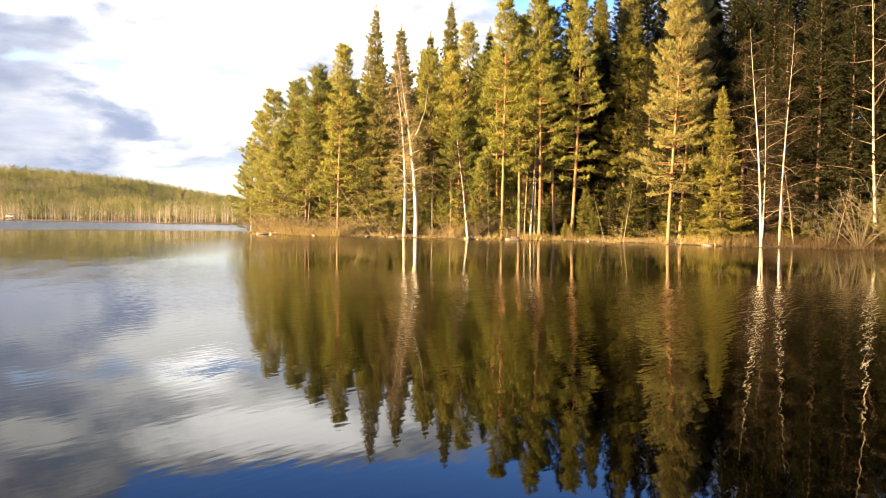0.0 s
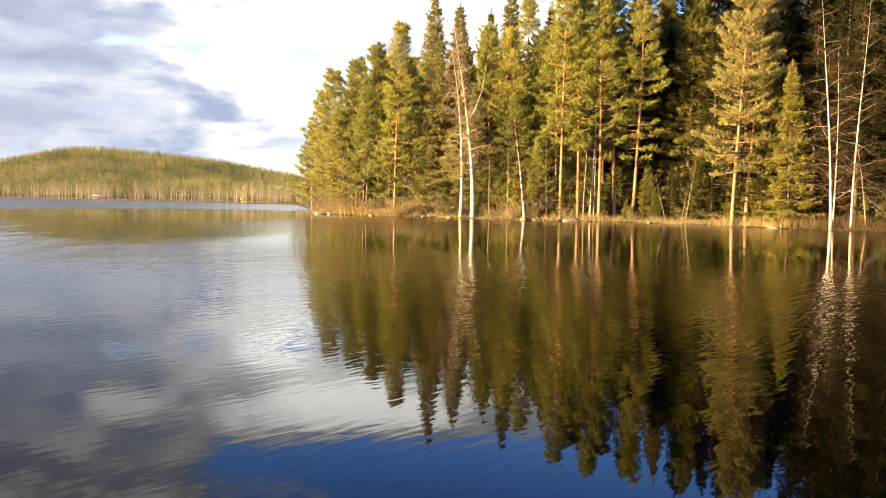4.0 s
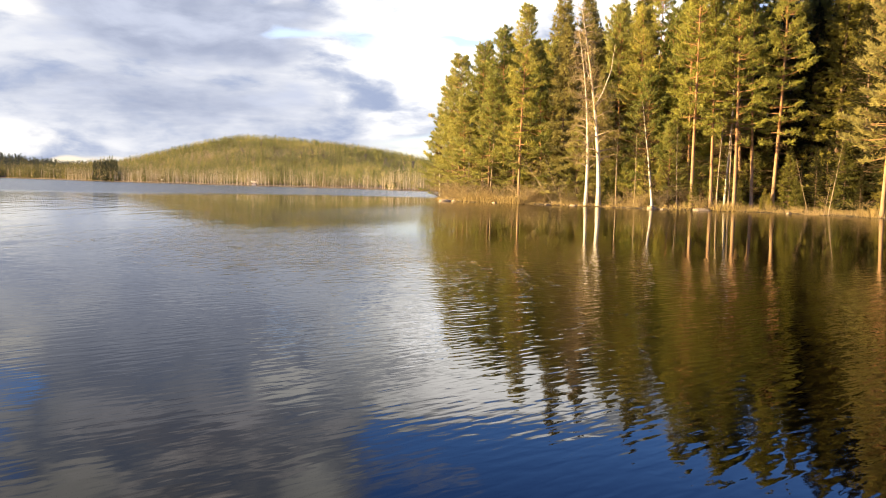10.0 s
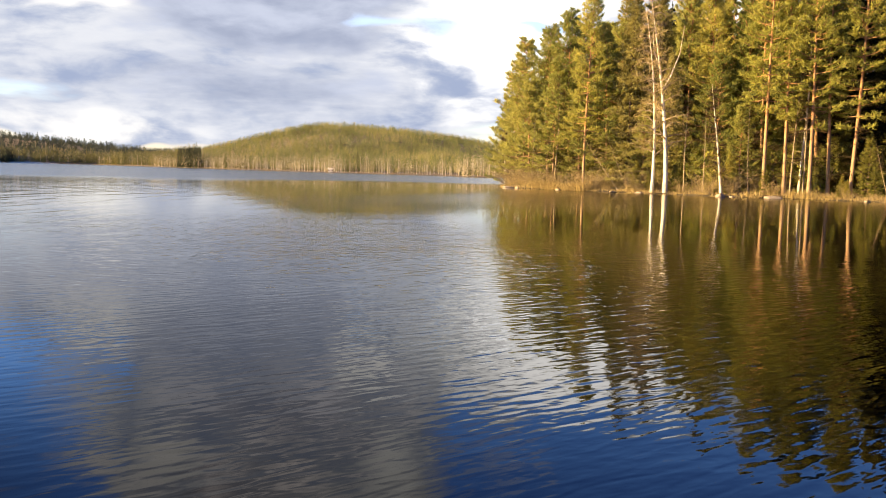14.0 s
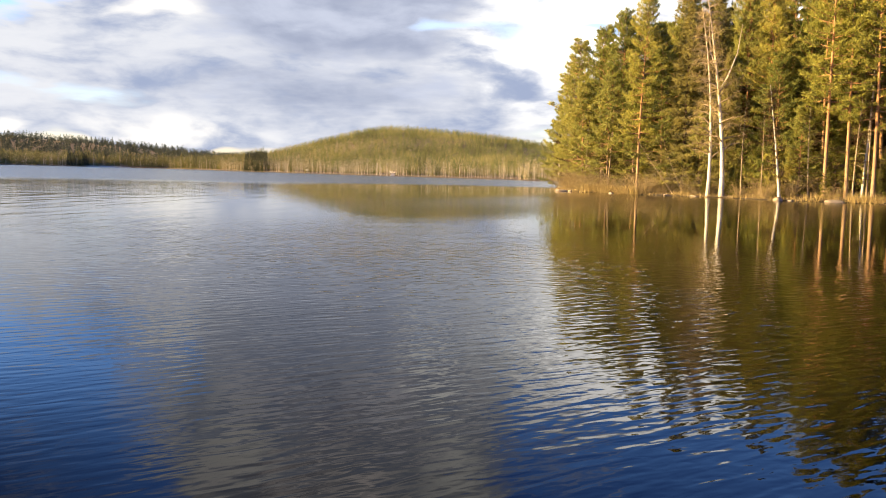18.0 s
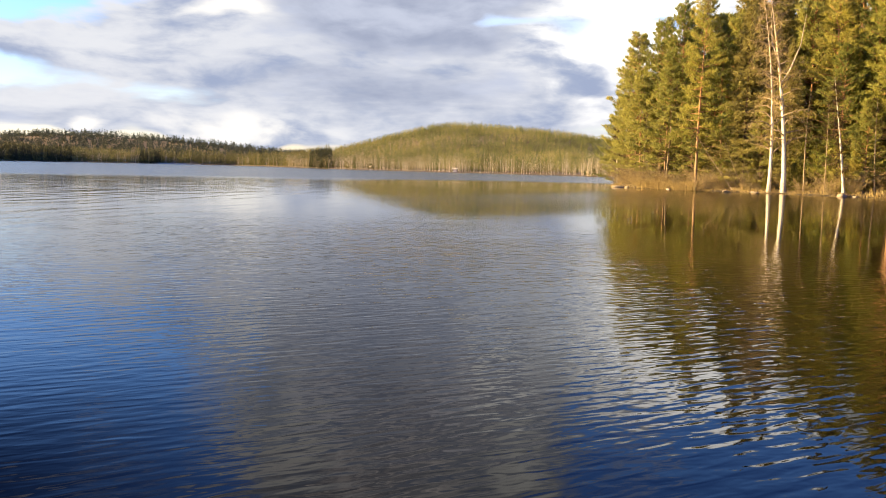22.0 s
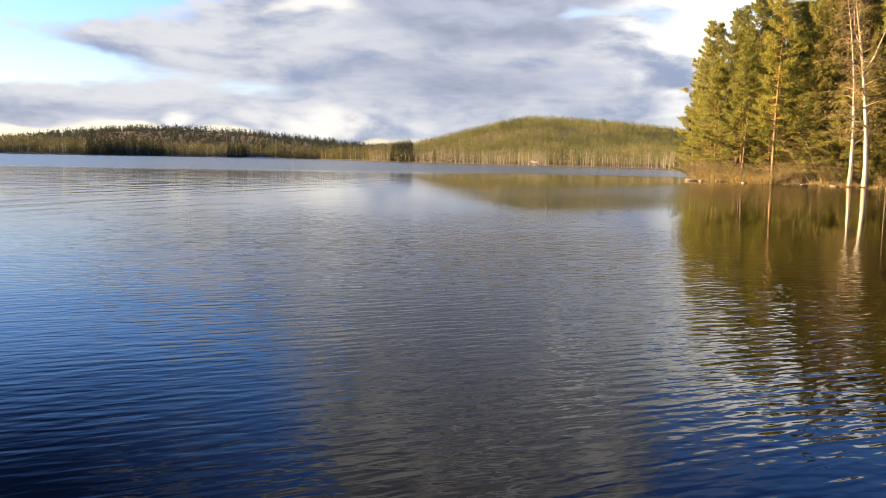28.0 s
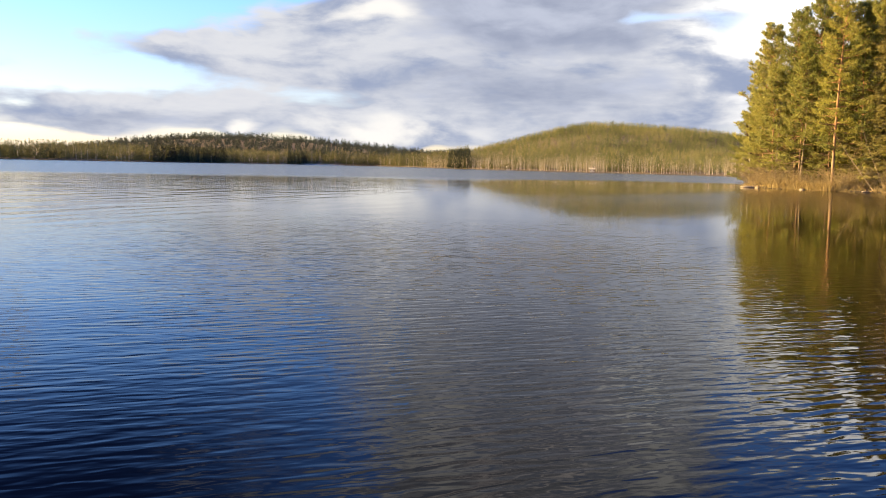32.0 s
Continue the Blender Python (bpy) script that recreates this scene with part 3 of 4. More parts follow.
def birch(h, seed, fork=0.0, girth=0.0105, start=0.25, reach=0.16, limbs_n=46, lean=0.0, bark=BIRCH_BARK, curve=0.9, stout=1.0, twig=DRY_TWIG):
    """A leafless silver birch: white trunk, rising limbs and fine hanging twigs."""
    r = np.random.default_rng(seed)
    path = trunk_path(h, 0.015 * h, seed)
    path[:, 0] += lean * h * np.linspace(0, 1, 12) ** curve
    thing = new("birch_tree")
    t = Tubes()
    t.add(path, girth * h * (1 - 0.95 * np.linspace(0, 1, 12)) * np.r_[1.3, np.ones(11)], 9)
    limbs, twigs = Tubes(), []
    if fork:
        z = fork * h
        p0 = along(path, z)
        up = [p0, p0 + np.array([0.035 * h, 0.01 * h, 0.07 * h]), p0 + np.array([0.07 * h, 0.02 * h, 0.17 * h]), p0 + np.array([0.085 * h, 0.03 * h, 0.30 * h])]
        t.add(up, [0.0042 * h, 0.0034 * h, 0.0022 * h, 0.0008 * h], 6)
        p0 = along(path, z + 0.10 * h)
        up = [p0, p0 + np.array([-0.030 * h, 0.0, 0.08 * h]), p0 + np.array([-0.045 * h, 0.01 * h, 0.24 * h])]
        t.add(up, [0.0034 * h, 0.0024 * h, 0.0007 * h], 6)
    part("trunk", t.mesh("birch_trunk", bark), thing)
    for i in range(limbs_n):
        k = (i + r.uniform(0, 1)) / limbs_n
        z = h * (start + (0.96 - start) * k)
        ln = h * reach * (1.15 - 0.85 * k) * r.uniform(0.5, 1.15)
        w = i * 2.39996 + r.normal(0, 0.4)
        out = np.array([math.cos(w), math.sin(w), 0])
        p0 = along(path, z)
        bow, rise = r.normal(0, 1, 3), r.normal(0.62, 0.28)

        def at(s):
            return p0 + out * ln * s + bow * ln * math.sin(3.1 * s) * 0.10 + np.array([0, 0, ln * (rise * s - 0.35 * s * s)])
        limbs.add([at(0), at(0.35), at(0.7), at(1.0)], [0.0013 * stout * h * (1.2 - k), 0.0008 * stout * h, 0.0005 * h, 0.002], 4)
        for s in np.linspace(0.2, 1.0, 9):
            for _ in range(2):
                d = unit(out * 0.6 + r.normal(0, 0.55, 3) + np.array([0, 0, 0.1]))
                q = at(s) + d * r.uniform(0.4, 1.0) * 0.32 * ln
                twigs.append((at(s), q))
                for _ in range(3):
                    e = q + (at(s) - q) * r.uniform(0, 0.6)
                    twigs.append((e, e + unit(d + r.normal(0, 0.7, 3) + np.array([0, 0, -0.25])) * r.uniform(0.25, 0.7)))
    a = np.array([x for x, _ in twigs]); b2 = np.array([x for _, x in twigs])
    side = unit(np.cross(b2 - a, rng.normal(size=a.shape))) * 0.012
    tagged(part("branchwork", limbs.mesh("birch_limbs", LIMB_BARK), thing), kind="stuff")
    part("crown", soup("birch_twigs", np.stack([a - side, a + side, b2], 1), twig), thing, "fine leafless brown twigs")
    return thing


def shrub(h, seed, stems=16, spread_out=0.9, mat=TWIG):
    """A bare bush: arching stems from one root with twigs."""
    r = np.random.default_rng(seed)
    thing = new("bare_shrub")
    t, twigs = Tubes(), []
    for i in range(stems):
        w, tilt, ln = r.uniform(0, 6.28), r.uniform(0.1, spread_out), h * r.uniform(0.5, 1.1)
        out = np.array([math.cos(w), math.sin(w), 0])

        def at(s):
            return out * (0.12 + ln * tilt * (s + 0.35 * s * s)) + np.array([0, 0, ln * (1.0 * s - 0.18 * tilt * s * s)])
        t.add([at(0), at(0.35), at(0.7), at(1)], [0.013, 0.010, 0.007, 0.003], 4)
        for s in np.linspace(0.25, 1, 9):
            for _ in range(2):
                d = unit(out * 0.5 + r.normal(0, 0.6, 3) + np.array([0, 0, 0.5]))
                q = at(s) + d * r.uniform(0.15, 0.5) * h * 0.35
                twigs.append((at(s), q))
                twigs.append(((at(s) + q) / 2, q + r.normal(0, 0.18, 3)))
    a = np.array([x for x, _ in twigs]); b2 = np.array([x for _, x in twigs])
    side = unit(np.cross(b2 - a, rng.normal(size=a.shape))) * 0.011
    tagged(part("stemwork", t.mesh("shrub_stems", mat), thing), kind="stuff")
    tagged(part("twigwork", soup("shrub_twigs", np.stack([a - side, a + side, b2], 1), mat), thing), kind="stuff")
    return thing


def ground_at(x, y):
    return float(land(np.array([x]), np.array([y]))[0])


def stand(kinds, x, y, h, turn=0.0, tilt=(0.0, 0.0), label="", group=""):
    """Sets a copy of the model whose height suits best, scaled to h."""
    model, mh = min(kinds, key=lambda k: abs(k[1] - h) + 3 * random.random())
    s = h / mh
    m = pose(x, y, ground_at(x, y) - 0.06, tilt[0], tilt[1], turn) @ Matrix.Diagonal((s, s, s, 1))
    ob = copy_thing(model, m)
    ob.matrix_basis = m
    return tagged(ob, label, "", group)


def remove(kinds):
    """Drops the models, whose copies stand in the wood."""
    for model, _ in kinds:
        for o in (*model.children_recursive, model):
            bpy.data.objects.remove(o)


PINES = [(tagged(pine(h, 10 + i, c, w), "", "tree"), h) for i, (h, c, w) in enumerate([(21, 0.24, 0.092), (18, 0.26, 0.10), (14, 0.16, 0.13), (20, 0.32, 0.088), (16, 0.22, 0.115)])]
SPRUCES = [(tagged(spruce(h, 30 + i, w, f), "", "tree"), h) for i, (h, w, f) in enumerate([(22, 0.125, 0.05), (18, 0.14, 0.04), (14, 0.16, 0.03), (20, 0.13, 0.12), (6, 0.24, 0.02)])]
BUSHY = [(tagged(pine(h, 70 + i, c, w, YOUNG_LEAF, 1.15), "", "tree"), h) for i, (h, c, w) in enumerate([(12, 0.13, 0.20), (15, 0.13, 0.17), (17, 0.16, 0.145)])]
GOLDS = [(tagged(pine(h, 50 + i, c, w, TAN_LEAF, 1.1), "", "tree"), h) for i, (h, c, w) in enumerate([(20, 0.20, 0.125), (17, 0.18, 0.13)])]
# the next two spruce kinds carry the wood's shade in their needle colour
GAUNT = [(tagged(spruce(h, 40 + i, w, 0.03, SHADE_LEAF, 0.85, dd), "", "tree"), h) for i, (h, w, dd) in enumerate([(22, 0.15, 0.26), (20, 0.16, 0.20)])]
DEEP = [(tagged(spruce(h, 45 + i, 0.17, 0.02, SHADE_LEAF, 0.75, 0.0, 5), "", "tree"), h) for i, h in enumerate([22, 19])]
SAPLINGS = [(tagged(pine(h, 75 + i, 0.04, 0.26, PINE_LEAF, 0.5), "", "tree"), h) for i, h in enumerate([4.5, 6.5])]
LARCHES = [(tagged(spruce(20, 55, 0.15, 0.10, TAN_LEAF, 1.15), "", "tree"), 20)]
BIRCHES = [(tagged(birch(h, 60 + i), "", "tree"), h) for i, h in enumerate([17, 14, 11])]
SHRUBS = [(tagged(shrub(h, 80 + i, n_, 0.9, mat), "", "bush"), h) for i, (h, n_, mat) in enumerate([(3.0, 24, TWIG), (1.8, 18, TWIG), (4.2, 26, WILLOW_TWIG)])]

# ---- the wood on the point ----
# trees that stand out: kind, x, y, height
P, S, G, L, B = "pine", "spruce", "gold", "larch", "bushy"
D, U = "deep", "gaunt"
LEADERS = [(B, -22.3, 101.5, 10.5), (B, -20.6, 98.5, 13.2), (B, -18.0, 92.5, 14.8), (B, -15.0, 91, 15.6), (B, -12.2, 88, 16.5), (P, -10.0, 83.6, 18.0), (S, -7.0, 90, 22.5),
           (L, -4.2, 86.0, 20.0), (L, -6.4, 84.8, 16.5), (L, -2.6, 83.6, 12.0), (S, -1.9, 91, 20.0), (S, 0.4, 88, 22.3), (P, 2.4, 86, 20.5), (B, 3.9, 84, 17.0), (P, 7.4, 83, 20.5), (B, 1.4, 81.4, 11.0), (B, 7.2, 82.6, 9.0), (S, 21.0, 66.8, 11.5), (P, 5.2, 78.0, 20.8), (B, -16.6, 89.8, 10.0), (B, -13.6, 87.2, 11.0), (B, -19.0, 94.6, 9.0), (B, -8.2, 85.2, 12.5), (S, -5.4, 87.0, 14.0), (B, -11.0, 86.4, 8.5), (S, -16.0, 93.5, 13.0)]
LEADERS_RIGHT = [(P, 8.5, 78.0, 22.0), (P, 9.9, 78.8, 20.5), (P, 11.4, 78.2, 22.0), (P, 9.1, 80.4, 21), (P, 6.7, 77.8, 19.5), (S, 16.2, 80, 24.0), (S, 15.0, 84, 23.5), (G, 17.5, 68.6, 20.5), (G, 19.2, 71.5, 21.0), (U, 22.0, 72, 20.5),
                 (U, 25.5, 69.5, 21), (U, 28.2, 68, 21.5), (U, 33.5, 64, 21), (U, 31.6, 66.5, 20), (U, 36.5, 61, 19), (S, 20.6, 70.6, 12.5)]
LABELS = {D: "spruce deep in the wood, needles darkened to stand for shade", U: "gaunt spruce with shade-darkened needles and dry brown lower twigs", B: "broad sunlit pine branched low at the tip of the point", L: "golden-brown leafless conical tree behind the birches", P: "Scots pine with orange bark and sunlit green crown", S: "dark green spruce with drooping boughs at the shore wood", G: "tan-golden thin-crowned pine standing at the shore"}
KINDS = {D: DEEP, U: GAUNT, B: BUSHY, L: LARCHES, P: PINES, S: SPRUCES, G: GOLDS}
taken = []
for kind, x, y, h in LEADERS + LEADERS_RIGHT:
    stand(KINDS[kind], x, y, h, random.uniform(0, 360), (random.gauss(0, 0.4), random.gauss(0, 0.35)), LABELS[kind], "trees of the shore wood")
    taken.append((x, y))

# white birches at the water's edge: x, y, height, lean
b_a = birch(15.6, 101, 0, 0.0092, 0.18, 0.13, 40, -0.085, BIRCH_BARK, 1.7, 3.1, TWIG)
b_b = birch(18.0, 102, 0.47, 0.0108, 0.20, 0.13, 46, -0.095, BIRCH_BARK, 1.5, 3.2, TWIG)
for ob, x, y, text in ((b_a, -3.6, 80.8, "tall leafless white birch at the water's edge"), (b_b, -2.5, 80.7, "forked leafless white birch with a thick bright trunk")):
    ob.matrix_basis = pose(x, y, ground_at(x, y) - 0.05)
    tagged(ob, text, "tree", "white birches on the shore")
    taken.append((x, y))
for i, (x, y, h, lean, g, reach) in enumerate([(7.8, 78.9, 15.0, 0.0, 0.0068, 0.09), (2.15, 77.0, 8.6, -0.10, 0.013, 0.07), (22.6, 62.6, 15.5, -0.045, 0.0060, 0.20), (23.6, 65.2, 12.6, 0.0, 0.0050, 0.16), (24.2, 63.4, 16.2, 0.008, 0.0045, 0.14),
                                               (30.6, 62.2, 20.0, -0.07, 0.0060, 0.20), (-21.2, 97.4, 6.2, -0.04, 0.014, 0.10)]):
    ob = birch(h, 110 + i, 0, g, 0.12, reach, 36, lean, BIRCH_BARK, 0.9, 1.15)
    ob.matrix_basis = pose(x, y, ground_at(x, y) - 0.05)
    tagged(ob, "slender leaning leafless birch beside the water", "tree", "white birches on the shore")
    taken.append((x, y))


def skyline(x, y):
    """How tall the wood grows: it climbs from the tip of the point."""
    a = math.degrees(math.atan2(x, y))
    return float(np.interp(a, [-13.5, -11, -7, -4, 0, 6, 12, 26], [10.5, 14, 17, 19, 20, 21, 22, 22]))


# the body of the wood behind them
count = 0
for _ in range(9000):
    x, y = random.uniform(-22, 46), random.uniform(50, 116)
    d = float(inside_distance(POINT, np.array([x]), np.array([y]))[0])
    if d < 2.4 or d > 19 or min(math.hypot(x - a, y - b) for a, b in taken) < (1.7 if x > 12.5 else 2.0) + 0.03 * d:
        continue
    top = skyline(x, y) * random.uniform(0.72, 1.0)
    kind = S if random.random() < 0.22 else P if random.random() < 0.6 else B
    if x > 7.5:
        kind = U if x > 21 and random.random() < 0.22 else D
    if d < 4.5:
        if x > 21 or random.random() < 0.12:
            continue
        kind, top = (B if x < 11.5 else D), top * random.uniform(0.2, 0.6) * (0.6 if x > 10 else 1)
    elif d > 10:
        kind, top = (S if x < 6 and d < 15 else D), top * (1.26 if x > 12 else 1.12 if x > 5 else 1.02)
    stand(KINDS[kind], x, y, max(3.0, top), random.uniform(0, 360), (0, 0), LABELS[kind], "trees of the shore wood")
    taken.append((x, y))
    count += 1
    if count > 222:
        break

# ---- far woods ----


def far_trees(n_, place, tall, mat_kind, blades, slim, coarse=1.0):
    """Blades and trunks of many distant trees as two arrays."""
    x, y = place
    z = land(x, y)
    h = tall
    k = rng.uniform(0, 1, (len(x), blades))
    if mat_kind == "conifer":
        zz = 0.04 + 0.96 * k ** 1.3
        rad = slim * (1.03 - zz) ** 0.9
    else:
        zz = 0.16 + 0.84 * k
        rad = slim * np.sin(np.pi * np.clip((zz - 0.10) / 0.93, 0, 1)) ** 0.7
    w = rng.uniform(0, 2 * np.pi, k.shape)
    rr = rad * h[:, None] * np.sqrt(rng.uniform(0.3, 1, k.shape))
    c = np.stack([x[:, None] + rr * np.cos(w), y[:, None] + rr * np.sin(w), z[:, None] + h[:, None] * zz], -1).reshape(-1, 3)
    out = np.stack([np.cos(w), np.sin(w), w * 0 + (0.4 if mat_kind != "conifer" else -0.8)], -1).reshape(-1, 3)
    d = unit(out + 0.5 * rng.normal(size=c.shape))
    size = np.repeat(h * coarse * (0.066 if mat_kind == "conifer" else 0.060), blades)[:, None] * (1.45 - 0.8 * zz.reshape(-1, 1))
    side = unit(np.cross(d, rng.normal(size=c.shape))) * size * 0.42
    leaves = np.stack([c - side - d * size * 0.5, c + side - d * size * 0.5, c + d * size * 0.8], 1)
    base = np.stack([x, y, z - 0.3], -1)
    a = rng.uniform(0, np.pi, len(x))
    r = (0.0120 if mat_kind != "conifer" else 0.010) * h
    s1 = np.stack([r * np.cos(a), r * np.sin(a), 0 * a], -1)
    s2 = np.stack([-r * np.sin(a), r * np.cos(a), 0 * a], -1)
    tip = base + np.stack([0.02 * h * rng.normal(size=len(x)), 0.02 * h * rng.normal(size=len(x)), h * 0.85], -1)
    trunks = np.concatenate([np.stack([base - s1, base + s1, tip], 1), np.stack([base - s2, base + s2, tip], 1)])
    return leaves, trunks


def sown(n_, test, box):
    """n_ random places that pass the test."""
    xs, ys = [], []
    while sum(map(len, xs)) < n_:
        x, y = rng.uniform(box[0], box[1], 6000), rng.uniform(box[2], box[3], 6000)
        f = inside_distance(FAR, x, y) + 2.0 * wobble(x, y, 14)
        ok = test(x, y, f)
        xs.append(x[ok]); ys.append(y[ok])
    return np.concatenate(xs)[:n_], np.concatenate(ys)[:n_]


def azimuth(x, y):
    return np.degrees(np.arctan2(-x, y))


def wood(name, label, n_, test, box, lo, hi, kind, blades, slim, leaf, trunk=None, coarse=1.0):
    x, y = sown(n_, test, box)
    leaves, trunks = far_trees(n_, (x, y), rng.uniform(lo, hi, len(x)), kind, blades, slim, coarse)
    holder = new(name)
    tagged(holder, label, "trees", kind="stuff")
    tagged(part("crowns", soup(name + "_crowns", leaves, leaf), holder), kind="stuff")
    if trunk:
        tagged(part("trunks", soup(name + "_trunks", trunks, trunk), holder), kind="stuff")


HILL_BOX, LEFT_BOX, RIDGE_BOX = (-620, 60, 262, 960), (-760, -280, 60, 760), (-1250, -500, 420, 1350)
wood("hill_wood", "mixed green wood on the low hill across the lake", 14000, lambda x, y, f: (f > 8) & (azimuth(x, y) < 36.5) & (azimuth(x, y) > 8) & (np.hypot(x, y) < 850), HILL_BOX, 3.6, 6.6, "conifer", 38, 0.24, HILL_GREEN, None, 1.05)
wood("hill_spruces", "dark spruces scattered among the hill's trees", 700, lambda x, y, f: (f > 6) & (azimuth(x, y) < 36.5) & (azimuth(x, y) > 8) & (np.hypot(x, y) < 850) & (wobble(x, y, 30, 5) > 0.1), HILL_BOX, 4.2, 7.4, "conifer", 40, 0.19, FAR_GREEN, None, 1.1)
wood("shore_spruces", "small groups of dark spruces between the far birches", 240, lambda x, y, f: (f > 1) & (f < 30) & (azimuth(x, y) < 36) & (azimuth(x, y) > 8) & (wobble(x, y, 9, 4) > 0.35), HILL_BOX, 4.5, 8.0, "conifer", 40, 0.17, FAR_GREEN, None, 1.1)
wood("hill_birches", "pale leafless birches on the slope of the hill", 1900, lambda x, y, f: (f > 3) & (azimuth(x, y) < 36.5) & (azimuth(x, y) > 8) & (((f < 100) & (wobble(x, y, 45, 2) > 0.0)) | ((f < 330) & (wobble(x, y, 60, 2) > 0.45))), HILL_BOX, 3.8, 6.2, "birch", 48, 0.17, FAR_TAN, None, 0.75)
wood("shore_birches", "row of pale-trunked birches along the far shore", 1150, lambda x, y, f: (f > 0.8) & (f < 12) & (azimuth(x, y) < 37.5), HILL_BOX, 4.0, 8.0, "birch", 40, 0.15, FAR_TAN, FAR_TRUNK, 0.7)
wood("left_wood", "green conifers along the distant left shore", 4600, lambda x, y, f: (f > 2) & (f < 60) & (azimuth(x, y) > 35), LEFT_BOX, 6.5, 10.6, "conifer", 36, 0.18, FAR_GREEN, None, 1.15)
wood("dark_spruces", "dense spruces on the far shore, shade included in their dark colour", 760, lambda x, y, f: (f > 0.6) & (f < 22) & (((azimuth(x, y) > 34.6) & (azimuth(x, y) < 36.0)) | ((azimuth(x, y) > 50.3) & (azimuth(x, y) < 54.6)) | ((azimuth(x, y) > 45.4) & (azimuth(x, y) < 46.6))), LEFT_BOX, 7.5, 11.5, "conifer", 44, 0.18, FAR_SHADED, None, 1.2)
wood("left_birches", "pale birches along the distant shore", 620, lambda x, y, f: (f > 1) & (f < 40) & (azimuth(x, y) > 35.5), LEFT_BOX, 6.5, 10.5, "birch", 40, 0.16, FAR_TAN, FAR_TRUNK, 0.7)
wood("ridge_wood", "dark blue-green wood on the distant ridge", 9500, lambda x, y, f: (f > 40) & (azimuth(x, y) > 34) & (azimuth(x, y) < 72), RIDGE_BOX, 5.0, 9.0, "conifer", 22, 0.27, FAR_BLUE, None, 2.2)

# ---- undergrowth, stones and shore grass ----
UNDER = "trees of the shore wood"


def shore_place(lo, hi, x0=-21, x1=44):
    """A random place on the point between lo and hi metres from the water, on the side that faces the lake."""
    while True:
        x, y = random.uniform(x0, x1), random.uniform(48, 104)
        d = float(inside_distance(POINT, np.array([x]), np.array([y]))[0])
        if lo < d < hi:
            return x, y


for _ in range(46):
    x, y = shore_place(2.4, 6.5, -15)
    stand(SPRUCES[4:], x, y, random.uniform(1.6, 5.5), random.uniform(0, 360), (0, 0), "young bushy spruce under the tall trees", "young spruces")
for _ in range(24):
    x, y = shore_place(0.7, 3.6, -9, 22)
    stand(SPRUCES[4:], x, y, random.uniform(0.7, 2.6), random.uniform(0, 360), (0, 0), "low young spruce at the edge of the wood", "young spruces")
for _ in range(40):
    x, y = shore_place(3.0, 6.5, -8, 11)
    stand(SAPLINGS, x, y, random.uniform(1.6, 4.6), random.uniform(0, 360), (0, 0), "young bushy green pine at the edge of the wood", "young pines")
for _ in range(96):
    x, y = shore_place(0.25, 3.2, -21, random.choice((-3, 2, 13, 20)))
    stand(SHRUBS[:2], x, y, random.uniform(0.6, 1.9), random.uniform(0, 360), (0, 0), "bare tangled brown shrub at the water's edge", "shore shrubs")
for x, y, h in ((28.0, 59.2, 4.6), (30.4, 58.6, 4.9), (32.6, 57.6, 4.4), (26.4, 60.6, 3.2), (-6.2, 82.4, 2.6), (-7.4, 82.9, 2.2), (-5.0, 82.0, 2.0), (-14.6, 86.6, 2.6), (-16.2, 88.2, 2.4), (-17.9, 89.6, 2.6), (-19.4, 92.6, 2.8), (-20.6, 95.4, 2.6), (-21.6, 99.0, 2.4), (-11.5, 84.2, 2.2), (-8.8, 82.8, 1.9)):
    stand(SHRUBS[2:], x, y, h, random.uniform(0, 360), (0, 0), "large pale leafless willow bush leaning over the water", "willow bushes")
# slim bare saplings and poles
POLES = [(tagged(birch(11, 90, 0, 0.0065, 0.45, 0.09, 9, 0, LIMB_BARK), "", "tree"), 11)]
for x, y, h, lean in ((8.1, 78.4, 11, 2), (7.15, 77.6, 10, -1), (4.1, 78.6, 8, 0), (0.6, 79.2, 7, 1), (-1.0, 80.6, 8, -1), (-16.0, 88.4, 7, 4), (-13.3, 86.4, 10, 0), (14.4, 70.6, 6, -7), (24.9, 62.6, 7, 12), (27.2, 61.0, 5, -9)):
    stand(POLES, x, y, h, random.uniform(0, 360), (random.gauss(0, 2), lean), "slim pale leafless sapling among the shore trees", "saplings")

# bare stems that lean out over the edge
for x, y, h, lean in ((-6.6, 82.2, 6.0, -33), (-5.9, 82.6, 5.0, -20), (13.6, 74.2, 4.2, -13), (14.3, 71.6, 3.2, 10)):
    stand(POLES, x, y, h, 0, (4, lean), "bare leaning dead stem at the shore", "leaning stems")


def stone(size, seed):
    """A boulder: a cut and worn lump with flat faces."""
    r = np.random.default_rng(seed)
    bm = bmesh.new()
    bmesh.ops.create_icosphere(bm, subdivisions=3, radius=1.0)
    cuts = [(Vector(r.normal(size=3)).normalized(), r.uniform(0.55, 0.85)) for _ in range(7)]
    for v in bm.verts:
        for c, d in cuts:
            over = v.co.dot(c) - d
            if over > 0:
                v.co -= c * over * 0.9
        v.co += v.co.normalized() * 0.05 * noise.noise(v.co * 3 + Vector((seed, 0, 0)))
        v.co = Vector((v.co.x * size[0], v.co.y * size[1], v.co.z * size[2]))
    me = bpy.data.meshes.new("boulder")
    bm.to_mesh(me)
    bm.free()
    me.materials.append(STONE)
    me.polygons.foreach_set("use_smooth", np.ones(len(me.polygons), bool))
    return new("boulder", me)


